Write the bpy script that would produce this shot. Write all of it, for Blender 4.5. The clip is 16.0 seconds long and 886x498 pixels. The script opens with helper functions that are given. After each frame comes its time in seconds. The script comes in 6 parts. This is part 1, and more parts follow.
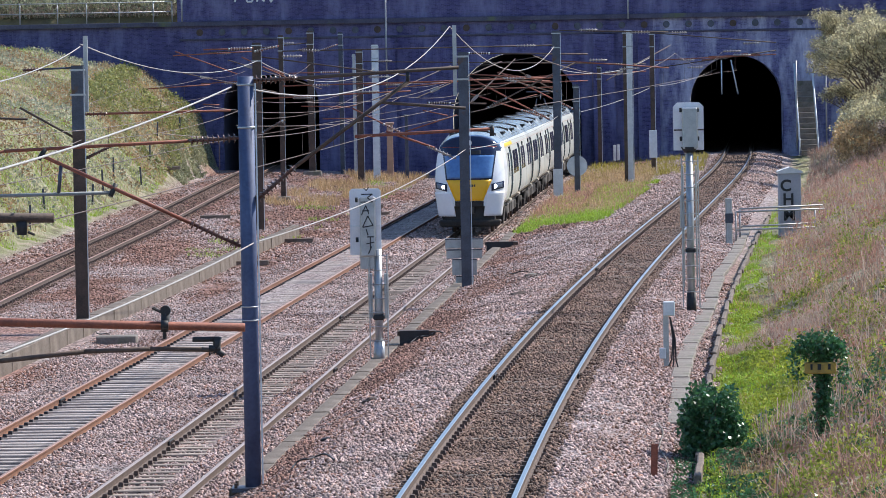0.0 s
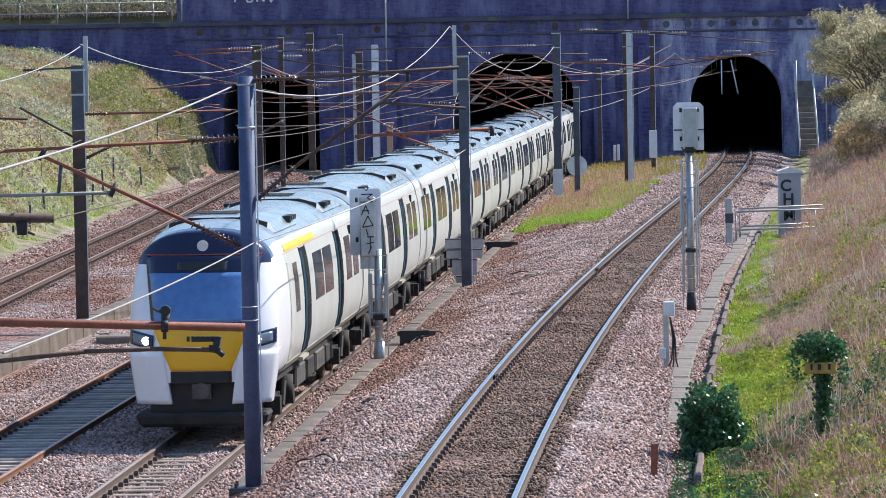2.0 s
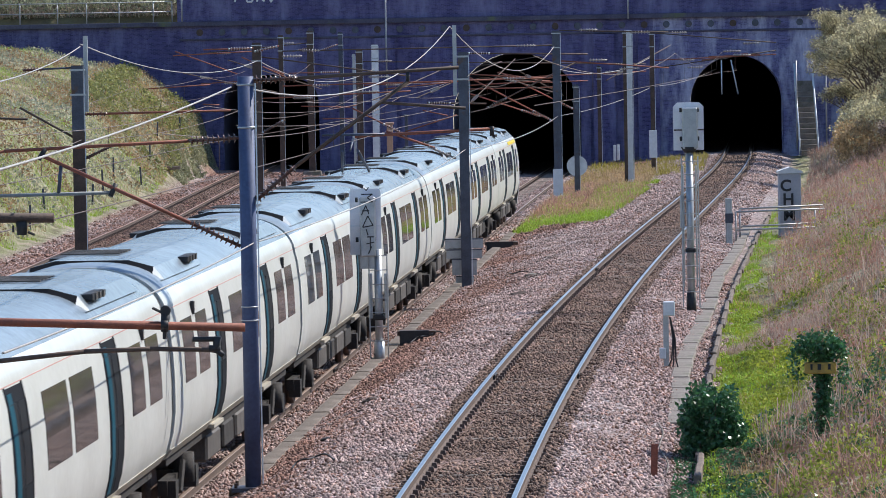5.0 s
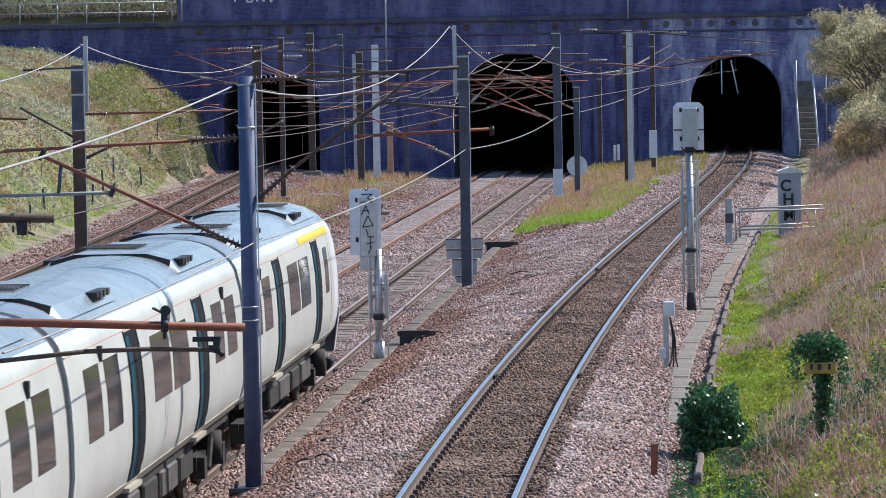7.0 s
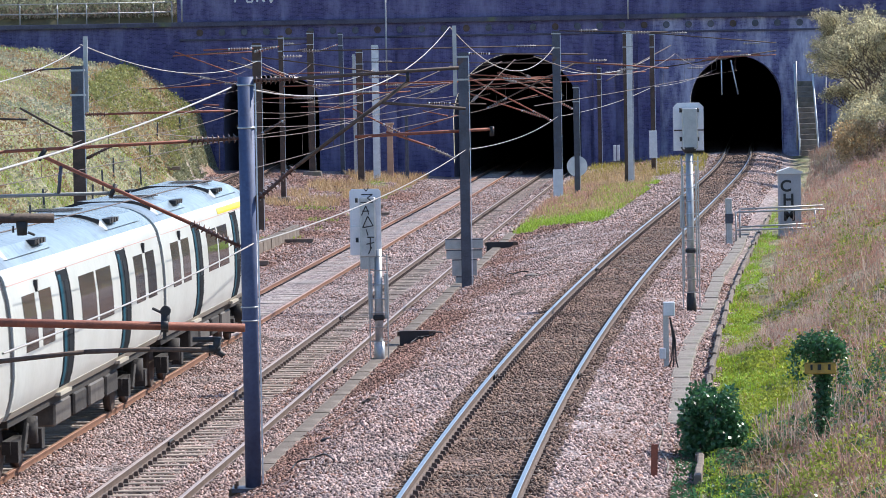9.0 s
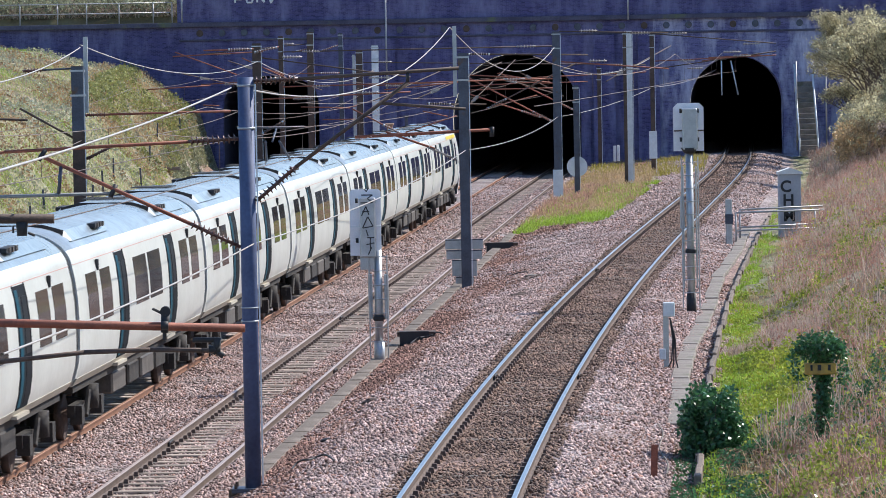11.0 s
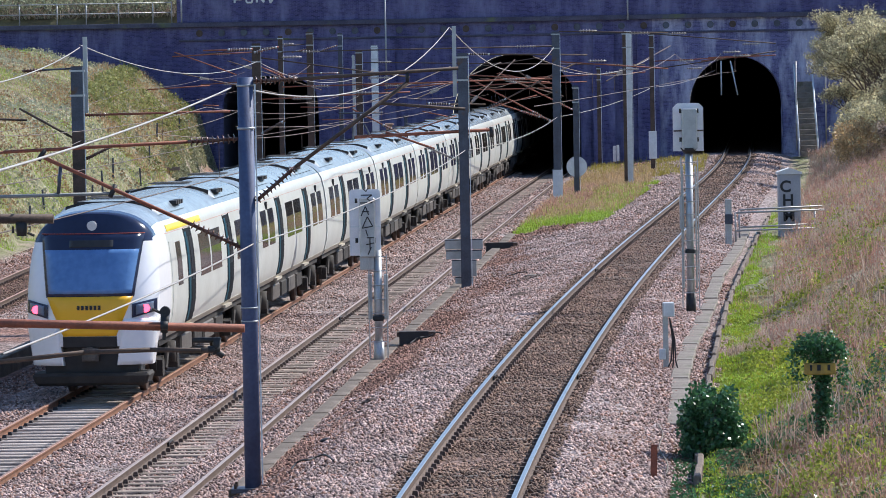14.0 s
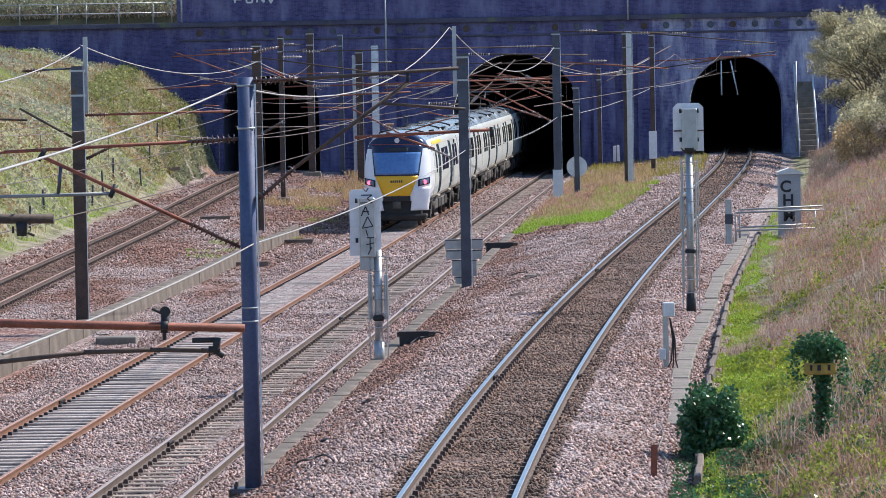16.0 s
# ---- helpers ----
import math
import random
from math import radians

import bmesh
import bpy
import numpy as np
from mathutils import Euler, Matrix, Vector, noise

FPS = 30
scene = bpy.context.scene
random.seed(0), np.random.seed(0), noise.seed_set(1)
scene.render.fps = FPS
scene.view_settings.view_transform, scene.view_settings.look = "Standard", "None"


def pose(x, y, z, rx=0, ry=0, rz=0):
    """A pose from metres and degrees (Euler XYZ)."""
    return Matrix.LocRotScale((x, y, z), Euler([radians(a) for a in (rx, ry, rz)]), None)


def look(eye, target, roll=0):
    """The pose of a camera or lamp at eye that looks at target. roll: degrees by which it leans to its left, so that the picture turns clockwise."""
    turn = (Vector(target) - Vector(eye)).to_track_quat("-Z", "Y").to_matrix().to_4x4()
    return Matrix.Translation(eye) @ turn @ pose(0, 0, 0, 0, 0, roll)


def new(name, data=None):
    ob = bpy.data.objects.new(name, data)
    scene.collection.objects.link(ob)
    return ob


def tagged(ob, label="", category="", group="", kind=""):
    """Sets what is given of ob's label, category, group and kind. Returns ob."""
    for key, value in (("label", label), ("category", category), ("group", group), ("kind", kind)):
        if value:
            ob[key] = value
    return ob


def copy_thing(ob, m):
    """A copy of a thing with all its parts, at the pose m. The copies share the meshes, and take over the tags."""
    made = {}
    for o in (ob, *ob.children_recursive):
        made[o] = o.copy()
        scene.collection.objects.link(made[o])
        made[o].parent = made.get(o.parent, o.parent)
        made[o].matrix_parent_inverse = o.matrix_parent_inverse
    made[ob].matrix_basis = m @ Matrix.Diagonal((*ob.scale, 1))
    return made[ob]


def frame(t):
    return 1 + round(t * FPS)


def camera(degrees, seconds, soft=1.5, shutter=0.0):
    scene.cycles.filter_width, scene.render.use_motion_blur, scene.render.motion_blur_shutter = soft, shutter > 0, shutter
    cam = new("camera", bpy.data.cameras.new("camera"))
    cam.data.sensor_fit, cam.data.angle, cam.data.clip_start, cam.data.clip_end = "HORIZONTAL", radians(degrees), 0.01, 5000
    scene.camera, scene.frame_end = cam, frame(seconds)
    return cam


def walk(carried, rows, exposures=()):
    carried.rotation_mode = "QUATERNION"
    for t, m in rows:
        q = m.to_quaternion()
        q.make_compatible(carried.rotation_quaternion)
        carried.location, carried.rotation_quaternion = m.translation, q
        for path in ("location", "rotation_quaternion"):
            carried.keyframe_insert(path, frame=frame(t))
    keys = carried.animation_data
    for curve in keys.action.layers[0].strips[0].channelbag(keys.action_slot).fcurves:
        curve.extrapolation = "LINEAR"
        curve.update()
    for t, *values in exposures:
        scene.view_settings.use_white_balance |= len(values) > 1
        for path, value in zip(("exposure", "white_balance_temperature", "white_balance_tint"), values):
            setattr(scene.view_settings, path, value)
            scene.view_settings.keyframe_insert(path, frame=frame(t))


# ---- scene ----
cam = camera(11.487, 16.0, soft=0.8, shutter=0.08)
EYE = (0.0, 0.0, 6.835)
PITCH = 0.04342
ONE = 1 / 7795.0


def aim(dx=0.0, dy=0.0):
    """Camera pose with the picture shifted a touch by hand shake."""
    p, yaw = PITCH - dy * ONE, -dx * ONE
    return look(EYE, (100 * math.tan(yaw), 100, EYE[2] - 100 * math.tan(p)), -1.03)


SHAKE = [(0, 0, 0), (3.5, 0, 0), (4, 0, -1.3), (4.5, 0, 0), (8, 0, 0), (8.5, 0, 2.6), (9, 0, 0.6), (11.5, 0, 1.5), (12, 0, 0.2),
         (12.5, 0, 1.5), (13, 0, 1.5), (13.5, -1.5, 3), (14, -0.7, 1.5), (14.5, 0, 3), (15, -1.5, 1.7), (15.5, 0, 1.5), (16, -0.4, 1.5)]
EXPOSURES = [(t, e + 0.05) for t, e in ((0, 0.42), (1.0, 0.42), (2.0, 0.46), (2.6, 0.40), (3.5, 0.27), (4.0, 0.25), (7.0, 0.28), (7.6, 0.32), (8.2, 0.38), (9.0, 0.60), (11.5, 0.42), (12.5, 0.40), (14.5, 0.34), (16, 0.40))]
walk(cam, [(t, aim(dx, dy)) for t, dx, dy in SHAKE], EXPOSURES)

# ---- light ----
SUN_EL, SUN_AZ = radians(44), radians(58)   # azimuth from +y towards +x
world = bpy.data.worlds.new("world")
scene.world = world
world.use_nodes = True
wn = world.node_tree
sky = wn.nodes.new("ShaderNodeTexSky")
sky.sky_type, sky.sun_disc = "NISHITA", False
sky.sun_elevation, sky.sun_rotation = SUN_EL, SUN_AZ
sky.air_density, sky.dust_density, sky.ozone_density = 1.0, 0.2, 4.5
wn.links.new(sky.outputs[0], wn.nodes["Background"].inputs[0])
wn.nodes["Background"].inputs[1].default_value = 0.15
sun = new("sun", bpy.data.lights.new("sun", "SUN"))
sun.data.energy, sun.data.angle, sun.data.color = 4.6, radians(0.5), (1.0, 0.955, 0.89)
to_sun = Vector((math.sin(SUN_AZ) * math.cos(SUN_EL), math.cos(SUN_AZ) * math.cos(SUN_EL), math.sin(SUN_EL)))
sun.matrix_world = look(to_sun * 300, (0, 0, 0))


# ---- materials ----
def mat(name, a, b=None, scale=3.0, rough=0.7, metal=0.0, bump=0.0, bscale=40.0, fine=0.0, emit=None, island=0.0, obj=0.0, stretch=None, spots=None):
    """Two colours mixed by two scales of noise, with relief. island/obj: brightness varied by piece. spots: (colour, scale, threshold)."""
    m = bpy.data.materials.new(name)
    m.use_nodes = True
    n, l = m.node_tree.nodes, m.node_tree.links
    bs = n["Principled BSDF"]
    bs.inputs["Roughness"].default_value, bs.inputs["Metallic"].default_value = rough, metal
    b = b or tuple(c * 0.7 for c in a)
    tc = n.new("ShaderNodeTexCoord")
    vec = tc.outputs["Object"]
    if stretch:
        mp = n.new("ShaderNodeMapping")
        mp.inputs["Scale"].default_value = stretch
        l.new(vec, mp.inputs[0])
        vec = mp.outputs[0]
    n1, n2 = n.new("ShaderNodeTexNoise"), n.new("ShaderNodeTexNoise")
    n1.inputs["Scale"].default_value, n2.inputs["Scale"].default_value = scale, scale * 11
    n1.inputs["Detail"].default_value = n2.inputs["Detail"].default_value = 5
    l.new(vec, n1.inputs["Vector"]), l.new(vec, n2.inputs["Vector"])
    av = n.new("ShaderNodeMix")
    av.inputs[0].default_value = 0.4
    l.new(n1.outputs[0], av.inputs[2]), l.new(n2.outputs[0], av.inputs[3])
    ramp = n.new("ShaderNodeValToRGB")
    ramp.color_ramp.elements[0].position, ramp.color_ramp.elements[1].position = 0.36, 0.64
    ramp.color_ramp.elements[0].color, ramp.color_ramp.elements[1].color = (*b, 1), (*a, 1)
    l.new(av.outputs[0], ramp.inputs[0])
    col = ramp.outputs[0]
    if spots:
        n3 = n.new("ShaderNodeTexNoise")
        n3.inputs["Scale"].default_value, n3.inputs["Detail"].default_value = spots[1], 6
        l.new(vec, n3.inputs["Vector"])
        r3 = n.new("ShaderNodeValToRGB")
        r3.color_ramp.elements[0].position, r3.color_ramp.elements[1].position = spots[2], spots[2] + 0.1
        l.new(n3.outputs[0], r3.inputs[0])
        mx = n.new("ShaderNodeMix")
        mx.data_type = "RGBA"
        mx.inputs[7].default_value = (*spots[0], 1)
        l.new(r3.outputs[0], mx.inputs[0]), l.new(col, mx.inputs[6])
        col = mx.outputs[2]
    if island or obj:
        rnd = n.new("ShaderNodeNewGeometry").outputs["Random Per Island"] if island else n.new("ShaderNodeObjectInfo").outputs["Random"]
        mr = n.new("ShaderNodeMapRange")
        mr.inputs[3].default_value, mr.inputs[4].default_value = 1 - (island or obj), 1 + (island or obj)
        l.new(rnd, mr.inputs[0])
        hs = n.new("ShaderNodeHueSaturation")
        l.new(mr.outputs[0], hs.inputs["Value"]), l.new(col, hs.inputs["Color"])
        col = hs.outputs[0]
    l.new(col, bs.inputs["Base Color"])
    if bump:
        bn, bp = n.new("ShaderNodeTexNoise"), n.new("ShaderNodeBump")
        bn.inputs["Scale"].default_value, bn.inputs["Detail"].default_value = bscale, 4
        bp.inputs["Strength"].default_value, bp.inputs["Distance"].default_value = bump, 0.02
        l.new(vec, bn.inputs["Vector"]), l.new(bn.outputs[0], bp.inputs["Height"]), l.new(bp.outputs[0], bs.inputs["Normal"])
    if emit:
        bs.inputs["Emission Color"].default_value, bs.inputs["Emission Strength"].default_value = (*emit[:3], 1), emit[3]
    return m


RUST = mat("rusty_rail", (0.29, 0.14, 0.085), (0.16, 0.08, 0.05), 6, 0.8, 0.2, 0.3, 60)
RAILTOP = mat("rail_head_steel", (0.42, 0.43, 0.47), (0.33, 0.32, 0.33), 4, 0.32, 0.9)
RAILDULL = mat("dull_rail_head", (0.48, 0.28, 0.20), (0.36, 0.20, 0.14), 4, 0.5, 0.5)
CONCRETE = mat("sleeper_concrete", (0.45, 0.385, 0.35), (0.28, 0.235, 0.21), 5, 0.9, 0, 0.3, 60, obj=0.2)
WOOD = mat("sleeper_dirty", (0.21, 0.165, 0.135), (0.11, 0.085, 0.07), 5, 0.9, 0, 0.3, 60, obj=0.25)
WORN = mat("worn_rail_head", (0.50, 0.38, 0.32), (0.36, 0.27, 0.23), 3, 0.45, 0.5)
SLEEPER_MID = mat("ballast_stained_sleeper", (0.35, 0.28, 0.23), (0.19, 0.15, 0.12), 5, 0.9, 0, 0.3, 60, obj=0.25)
KERB = mat("kerb_concrete", (0.27, 0.235, 0.205), (0.15, 0.125, 0.105), 2, 0.9, 0, 0.4, 40, spots=((0.13, 0.13, 0.085), 1.1, 0.58))
NEAR_STEEL = mat("blue_black_tube_steel", (0.075, 0.11, 0.22), (0.045, 0.065, 0.14), 2, 0.62, 0.0, 0.1, 50, spots=((0.09, 0.075, 0.075), 2.5, 0.66))
LOW_WALL = mat("brown_weathered_concrete", (0.19, 0.15, 0.12), (0.095, 0.075, 0.06), 1.4, 0.9, 0, 0.4, 30, spots=((0.24, 0.20, 0.16), 0.9, 0.6))
STEEL_DARK = mat("dark_mast_steel", (0.10, 0.115, 0.155), (0.06, 0.065, 0.085), 3, 0.5, 0.5, 0.15, 50, spots=((0.12, 0.07, 0.05), 2.5, 0.62))
STEEL_RUST = mat("rusted_mast_steel", (0.14, 0.095, 0.075), (0.06, 0.045, 0.04), 3, 0.75, 0.3, 0.2, 50)
GALV = mat("galvanised_steel", (0.50, 0.52, 0.54), (0.36, 0.38, 0.40), 5, 0.45, 0.6, 0.1, 60)
GALV_PALE = mat("pale_painted_steel", (0.76, 0.80, 0.83), (0.60, 0.64, 0.67), 4, 0.6, 0.1, 0.1, 60)
ARM = mat("arm_red_rust", (0.34, 0.11, 0.065), (0.19, 0.07, 0.05), 5, 0.7, 0.2, 0.2, 60)
TUBE = mat("dull_grey_tube", (0.27, 0.28, 0.28), (0.18, 0.19, 0.19), 4, 0.6, 0.1)
RUST_DARK = mat("dark_brown_rail_side", (0.17, 0.12, 0.095), (0.09, 0.065, 0.055), 6, 0.8, 0.2, 0.3, 60)
INSUL = mat("brown_insulator", (0.16, 0.08, 0.06), (0.10, 0.05, 0.04), 9, 0.25)
INSUL_W = mat("pale_insulator", (0.42, 0.38, 0.36), (0.28, 0.24, 0.22), 9, 0.35)
WIRE = mat("wire_copper_dull", (0.22, 0.16, 0.13), (0.14, 0.10, 0.085), 3, 0.6, 0.1)
WIRE_DARK = mat("wire_dark", (0.16, 0.11, 0.09), (0.10, 0.07, 0.06), 3, 0.6, 0.4)
BLACK = mat("black_fitting", (0.03, 0.03, 0.034), (0.018, 0.018, 0.02), 6, 0.6, 0.1, 0.1, 60)


# ---- mesh helpers ----
def box(bm, c, s, rz=0.0, taper=1.0):
    """A box with centre c and size s, turned about z; its top scaled by taper."""
    co, si = math.cos(rz), math.sin(rz)
    vs = []
    for dz in (-0.5, 0.5):
        k = taper if dz > 0 else 1.0
        for dx, dy in ((-0.5, -0.5), (0.5, -0.5), (0.5, 0.5), (-0.5, 0.5)):
            x, y = dx * s[0] * k, dy * s[1] * k
            vs.append(bm.verts.new((c[0] + x * co - y * si, c[1] + x * si + y * co, c[2] + dz * s[2])))
    for f in ((3, 2, 1, 0), (4, 5, 6, 7), (0, 1, 5, 4), (1, 2, 6, 5), (2, 3, 7, 6), (3, 0, 4, 7)):
        bm.faces.new([vs[i] for i in f])
    return vs


def rod(bm, p, q, r, n=8, r2=None):
    """A round bar from p to q."""
    p, q = Vector(p), Vector(q)
    d = (q - p).normalized()
    u = d.orthogonal().normalized()
    v = d.cross(u)
    rings = []
    for c, rr in ((p, r), (q, r if r2 is None else r2)):
        rings.append([bm.verts.new(c + (u * math.cos(a) + v * math.sin(a)) * rr) for a in (2 * math.pi * i / n for i in range(n))])
    for i in range(n):
        bm.faces.new((rings[0][i], rings[0][(i + 1) % n], rings[1][(i + 1) % n], rings[1][i])).smooth = n > 6
    bm.faces.new(rings[0][::-1]), bm.faces.new(rings[1])


def bevel(bm, w, seg=1):
    bmesh.ops.bevel(bm, geom=bm.edges[:], offset=w, segments=seg, affect="EDGES", clamp_overlap=True)


def mesh_of(name, bm, material):
    me = bpy.data.meshes.new(name)
    bm.normal_update()
    bm.to_mesh(me)
    bm.free()
    for m in (material if isinstance(material, (list, tuple)) else [material]):
        me.materials.append(m)
    return me


def part(name, bm, material, parent=None, label=""):
    ob = new(name, bm if isinstance(bm, bpy.types.Mesh) else mesh_of(name, bm, material))
    ob.parent = parent
    return tagged(ob, label)


def empty(name, m=None):
    ob = new(name)
    ob.empty_display_size = 0.2
    if m is not None:
        ob.matrix_world = m
    return ob


def grid_mesh(name, pts, material, smooth=True):
    """A sheet from a rows x columns x 3 array."""
    r, c = pts.shape[:2]
    i = np.arange(r * c).reshape(r, c)
    quads = np.stack([i[:-1, :-1], i[:-1, 1:], i[1:, 1:], i[1:, :-1]], -1).reshape(-1, 4)
    me = bpy.data.meshes.new(name)
    me.from_pydata(pts.reshape(-1, 3).tolist(), [], quads.tolist())
    me.materials.append(material)
    me.polygons.foreach_set("use_smooth", [smooth] * len(me.polygons))
    return me


def sweep(bm, path, profile, closed=True):
    """Sweep a profile of (side, up) along points of (x, y, z) that run about along y."""
    rings = []
    for k, p in enumerate(path):
        a, b = Vector(path[max(k - 1, 0)]), Vector(path[min(k + 1, len(path) - 1)])
        d = (b - a).normalized()
        side = Vector((d.y, -d.x, 0)).normalized()
        rings.append([bm.verts.new(Vector(p) + side * s + Vector((0, 0, u))) for s, u in profile])
    n = len(profile)
    for r0, r1 in zip(rings, rings[1:]):
        for j in range(n if closed else n - 1):
            bm.faces.new((r0[j], r1[j], r1[(j + 1) % n], r0[(j + 1) % n]))
    if closed:
        bm.faces.new(rings[0]), bm.faces.new(rings[-1][::-1])


# ---- plan of the railway: four curved tracks, x as a function of y ----
PLAN = {"A": (-12.845, 1.736, 0.487, -0.139), "B": (-3.517, 6.152, 0.113, -0.102),
        "C": (-0.145, 5.997, 0.152, 0.113), "D": (7.813, 9.581, 0.456, -1.037)}
WALL_Y = 258.0


def track_x(k, y):
    a = PLAN[k]
    yc = min(max(y, 100 if k == "A" else 55), 250)
    s = (yc - 150) / 100
    return a[0] + a[1] * s + a[2] * s * s + a[3] * s ** 3 + (a[1] + 2 * a[2] * s + 3 * a[3] * s * s) / 100 * (y - yc)


def track_z(k, y):
    """Height of the rail heads."""
    return {"A": 0.2 + max(0.0, min(y, 262) - 180) * 0.006, "B": 0.03, "C": 0.0, "D": 1.17}[k]


def heading(k, y):
    return math.atan2(track_x(k, y + 0.5) - track_x(k, y - 0.5), 1.0)


def ground_z(x, y):
    a, b, c, d = (track_x(k, y) for k in "ABCD")
    za = track_z("A", y) - 0.2
    zb = float(np.interp(y, [84, 112], [-0.17, -0.105]))   # stones drift over the sleepers farther on
    xs = [a - 40, a - 24, a - 13, a - 6.5, a - 3.4, a - 2.5, a + 2, b - 2.3, b - 2, b - 1.35, b - 0.86, b - 0.7, b + 0.7, b + 0.86, b + 1.35, c - 1.35, c - 0.86, c - 0.68,
          c - 0.05, c + 0.3, c + 0.7, c + 0.9, c + 1.3, c + 1.6, c + 2.0, d - 2.4, d - 1.5, d - 0.88, d - 0.7, d + 0.7, d + 0.88, d + 1.5, d + 2.1, d + 3.2, d + 4.2, d + 9, d + 30]
    t = max(0.0, min(1.0, (y - 222) / 33))   # steeper towards the wall
    zs = [10.5, 8.6 + 0.2 * t, 6.6 + 1.0 * t, 4.2 + 1.9 * t, za + 0.2 + 3.0 * t, za, za, -0.15, -0.15, -0.07, -0.07, zb, zb, -0.07, -0.07, -0.10, -0.11, -0.2,
          -0.2, -0.14, -0.14, -0.1, -0.12, -0.18, 0.38, 0.95, 1.04, 1.05, 0.96, 0.96, 1.07, 1.06, 0.95, 0.75, 0.85, 3.0, 12]
    return float(np.interp(x, xs, zs))


def relief(x, y):
    """Unevenness of the ground, slight on the ballast and lumpy on the slopes."""
    e = earthy(x, y)
    return (0.03 + 0.25 * e) * (noise.noise((x * 0.6, y * 0.4, 3.1)) + 0.5 * noise.noise((x * 1.9, y * 1.5, 7.7)) * (1 if e else 0.6))


def earthy(x, y):
    return max(0.0, min(1.0, (track_x("A", y) - 2.45 - x) * 1.6), min(1.0, (x - track_x("D", y) - 2.9) * 2.5))


def rusty(x, y):
    """How much brake dust and rust has browned the ballast at a place, 0 to 1."""
    b, c, d = (track_x(k, y) for k in "BCD")
    g = 0.5 + 0.9 * noise.noise((x * 0.45, y * 0.13, 5.5)) + 0.35 * noise.noise((x * 1.3, y * 0.5, 1.5))
    if x < b - 2.2:
        w = 0.85
    elif x < c + 1.9:
        w = 0.25
    else:
        u = (x - c) / (d - c)
        w = float(np.interp(u, [0.25, 0.32, 0.48, 0.62, 1.2, 1.3, 1.5], [0.5, 0.85, 0.85, 0.2, 0.15, 0.3, 0.5]))
    return max(0.0, min(1.0, w * g * 1.5))


# ---- ground ----
def ballast_material():
    """Crushed stone near the tracks, earth and grass off them, split by how steep and where."""
    m = bpy.data.materials.new("ballast_and_earth")
    m.use_nodes = True
    n, l = m.node_tree.nodes, m.node_tree.links
    bs = n["Principled BSDF"]
    bs.inputs["Roughness"].default_value = 0.9
    pos = n.new("ShaderNodeTexCoord").outputs["Object"]
    vo = n.new("ShaderNodeTexVoronoi")
    vo.inputs["Scale"].default_value = 11
    l.new(pos, vo.inputs["Vector"])
    stone = n.new("ShaderNodeValToRGB")
    e = stone.color_ramp.elements
    e[0].position, e[0].color = 0.0, (0.07, 0.055, 0.053, 1)
    e[1].position, e[1].color = 1.0, (0.58, 0.50, 0.49, 1)
    mid = e.new(0.5)
    mid.color = (0.27, 0.215, 0.205, 1)
    sp = n.new("ShaderNodeSeparateColor")
    l.new(vo.outputs["Color"], sp.inputs[0]), l.new(sp.outputs[0], stone.inputs[0])
    # brown, rusty drifts
    tint = n.new("ShaderNodeMix")
    tint.data_type, tint.blend_type = "RGBA", "MULTIPLY"
    tint.inputs[7].default_value = (0.74, 0.46, 0.37, 1)
    ru = n.new("ShaderNodeAttribute")
    ru.attribute_name = "rust"
    l.new(ru.outputs["Fac"], tint.inputs[0]), l.new(stone.outputs[0], tint.inputs[6])
    # vegetation on the marked verts
    at = n.new("ShaderNodeAttribute")
    at.attribute_name = "earth"
    g1 = n.new("ShaderNodeTexNoise")
    g1.inputs["Scale"].default_value, g1.inputs["Detail"].default_value = 1.3, 8
    l.new(pos, g1.inputs["Vector"])
    gr = n.new("ShaderNodeValToRGB")
    e = gr.color_ramp.elements
    e[0].position, e[0].color = 0.35, (0.13, 0.10, 0.06, 1)
    e[1].position, e[1].color = 0.66, (0.34, 0.28, 0.20, 1)
    k = e.new(0.5)
    k.color = (0.20, 0.21, 0.09, 1)
    l.new(g1.outputs[0], gr.inputs[0])
    mx = n.new("ShaderNodeMix")
    mx.data_type = "RGBA"
    l.new(at.outputs["Fac"], mx.inputs[0]), l.new(tint.outputs[2], mx.inputs[6]), l.new(gr.outputs[0], mx.inputs[7])
    bed = n.new("ShaderNodeAttribute")
    bed.attribute_name = "bed"
    dk = n.new("ShaderNodeMix")
    dk.data_type, dk.blend_type = "RGBA", "MULTIPLY"
    dk.inputs[7].default_value = (0.62, 0.47, 0.40, 1)
    l.new(bed.outputs["Fac"], dk.inputs[0]), l.new(mx.outputs[2], dk.inputs[6])
    l.new(dk.outputs[2], bs.inputs["Base Color"])
    bp = n.new("ShaderNodeBump")
    bp.inputs["Strength"].default_value, bp.inputs["Distance"].default_value = 1.0, 0.06
    inv = n.new("ShaderNodeMath")
    inv.operation = "SUBTRACT"
    inv.inputs[0].default_value = 1.0
    l.new(vo.outputs["Distance"], inv.inputs[1]), l.new(inv.outputs[0], bp.inputs["Height"]), l.new(bp.outputs[0], bs.inputs["Normal"])
    return m


BALLAST = ballast_material()


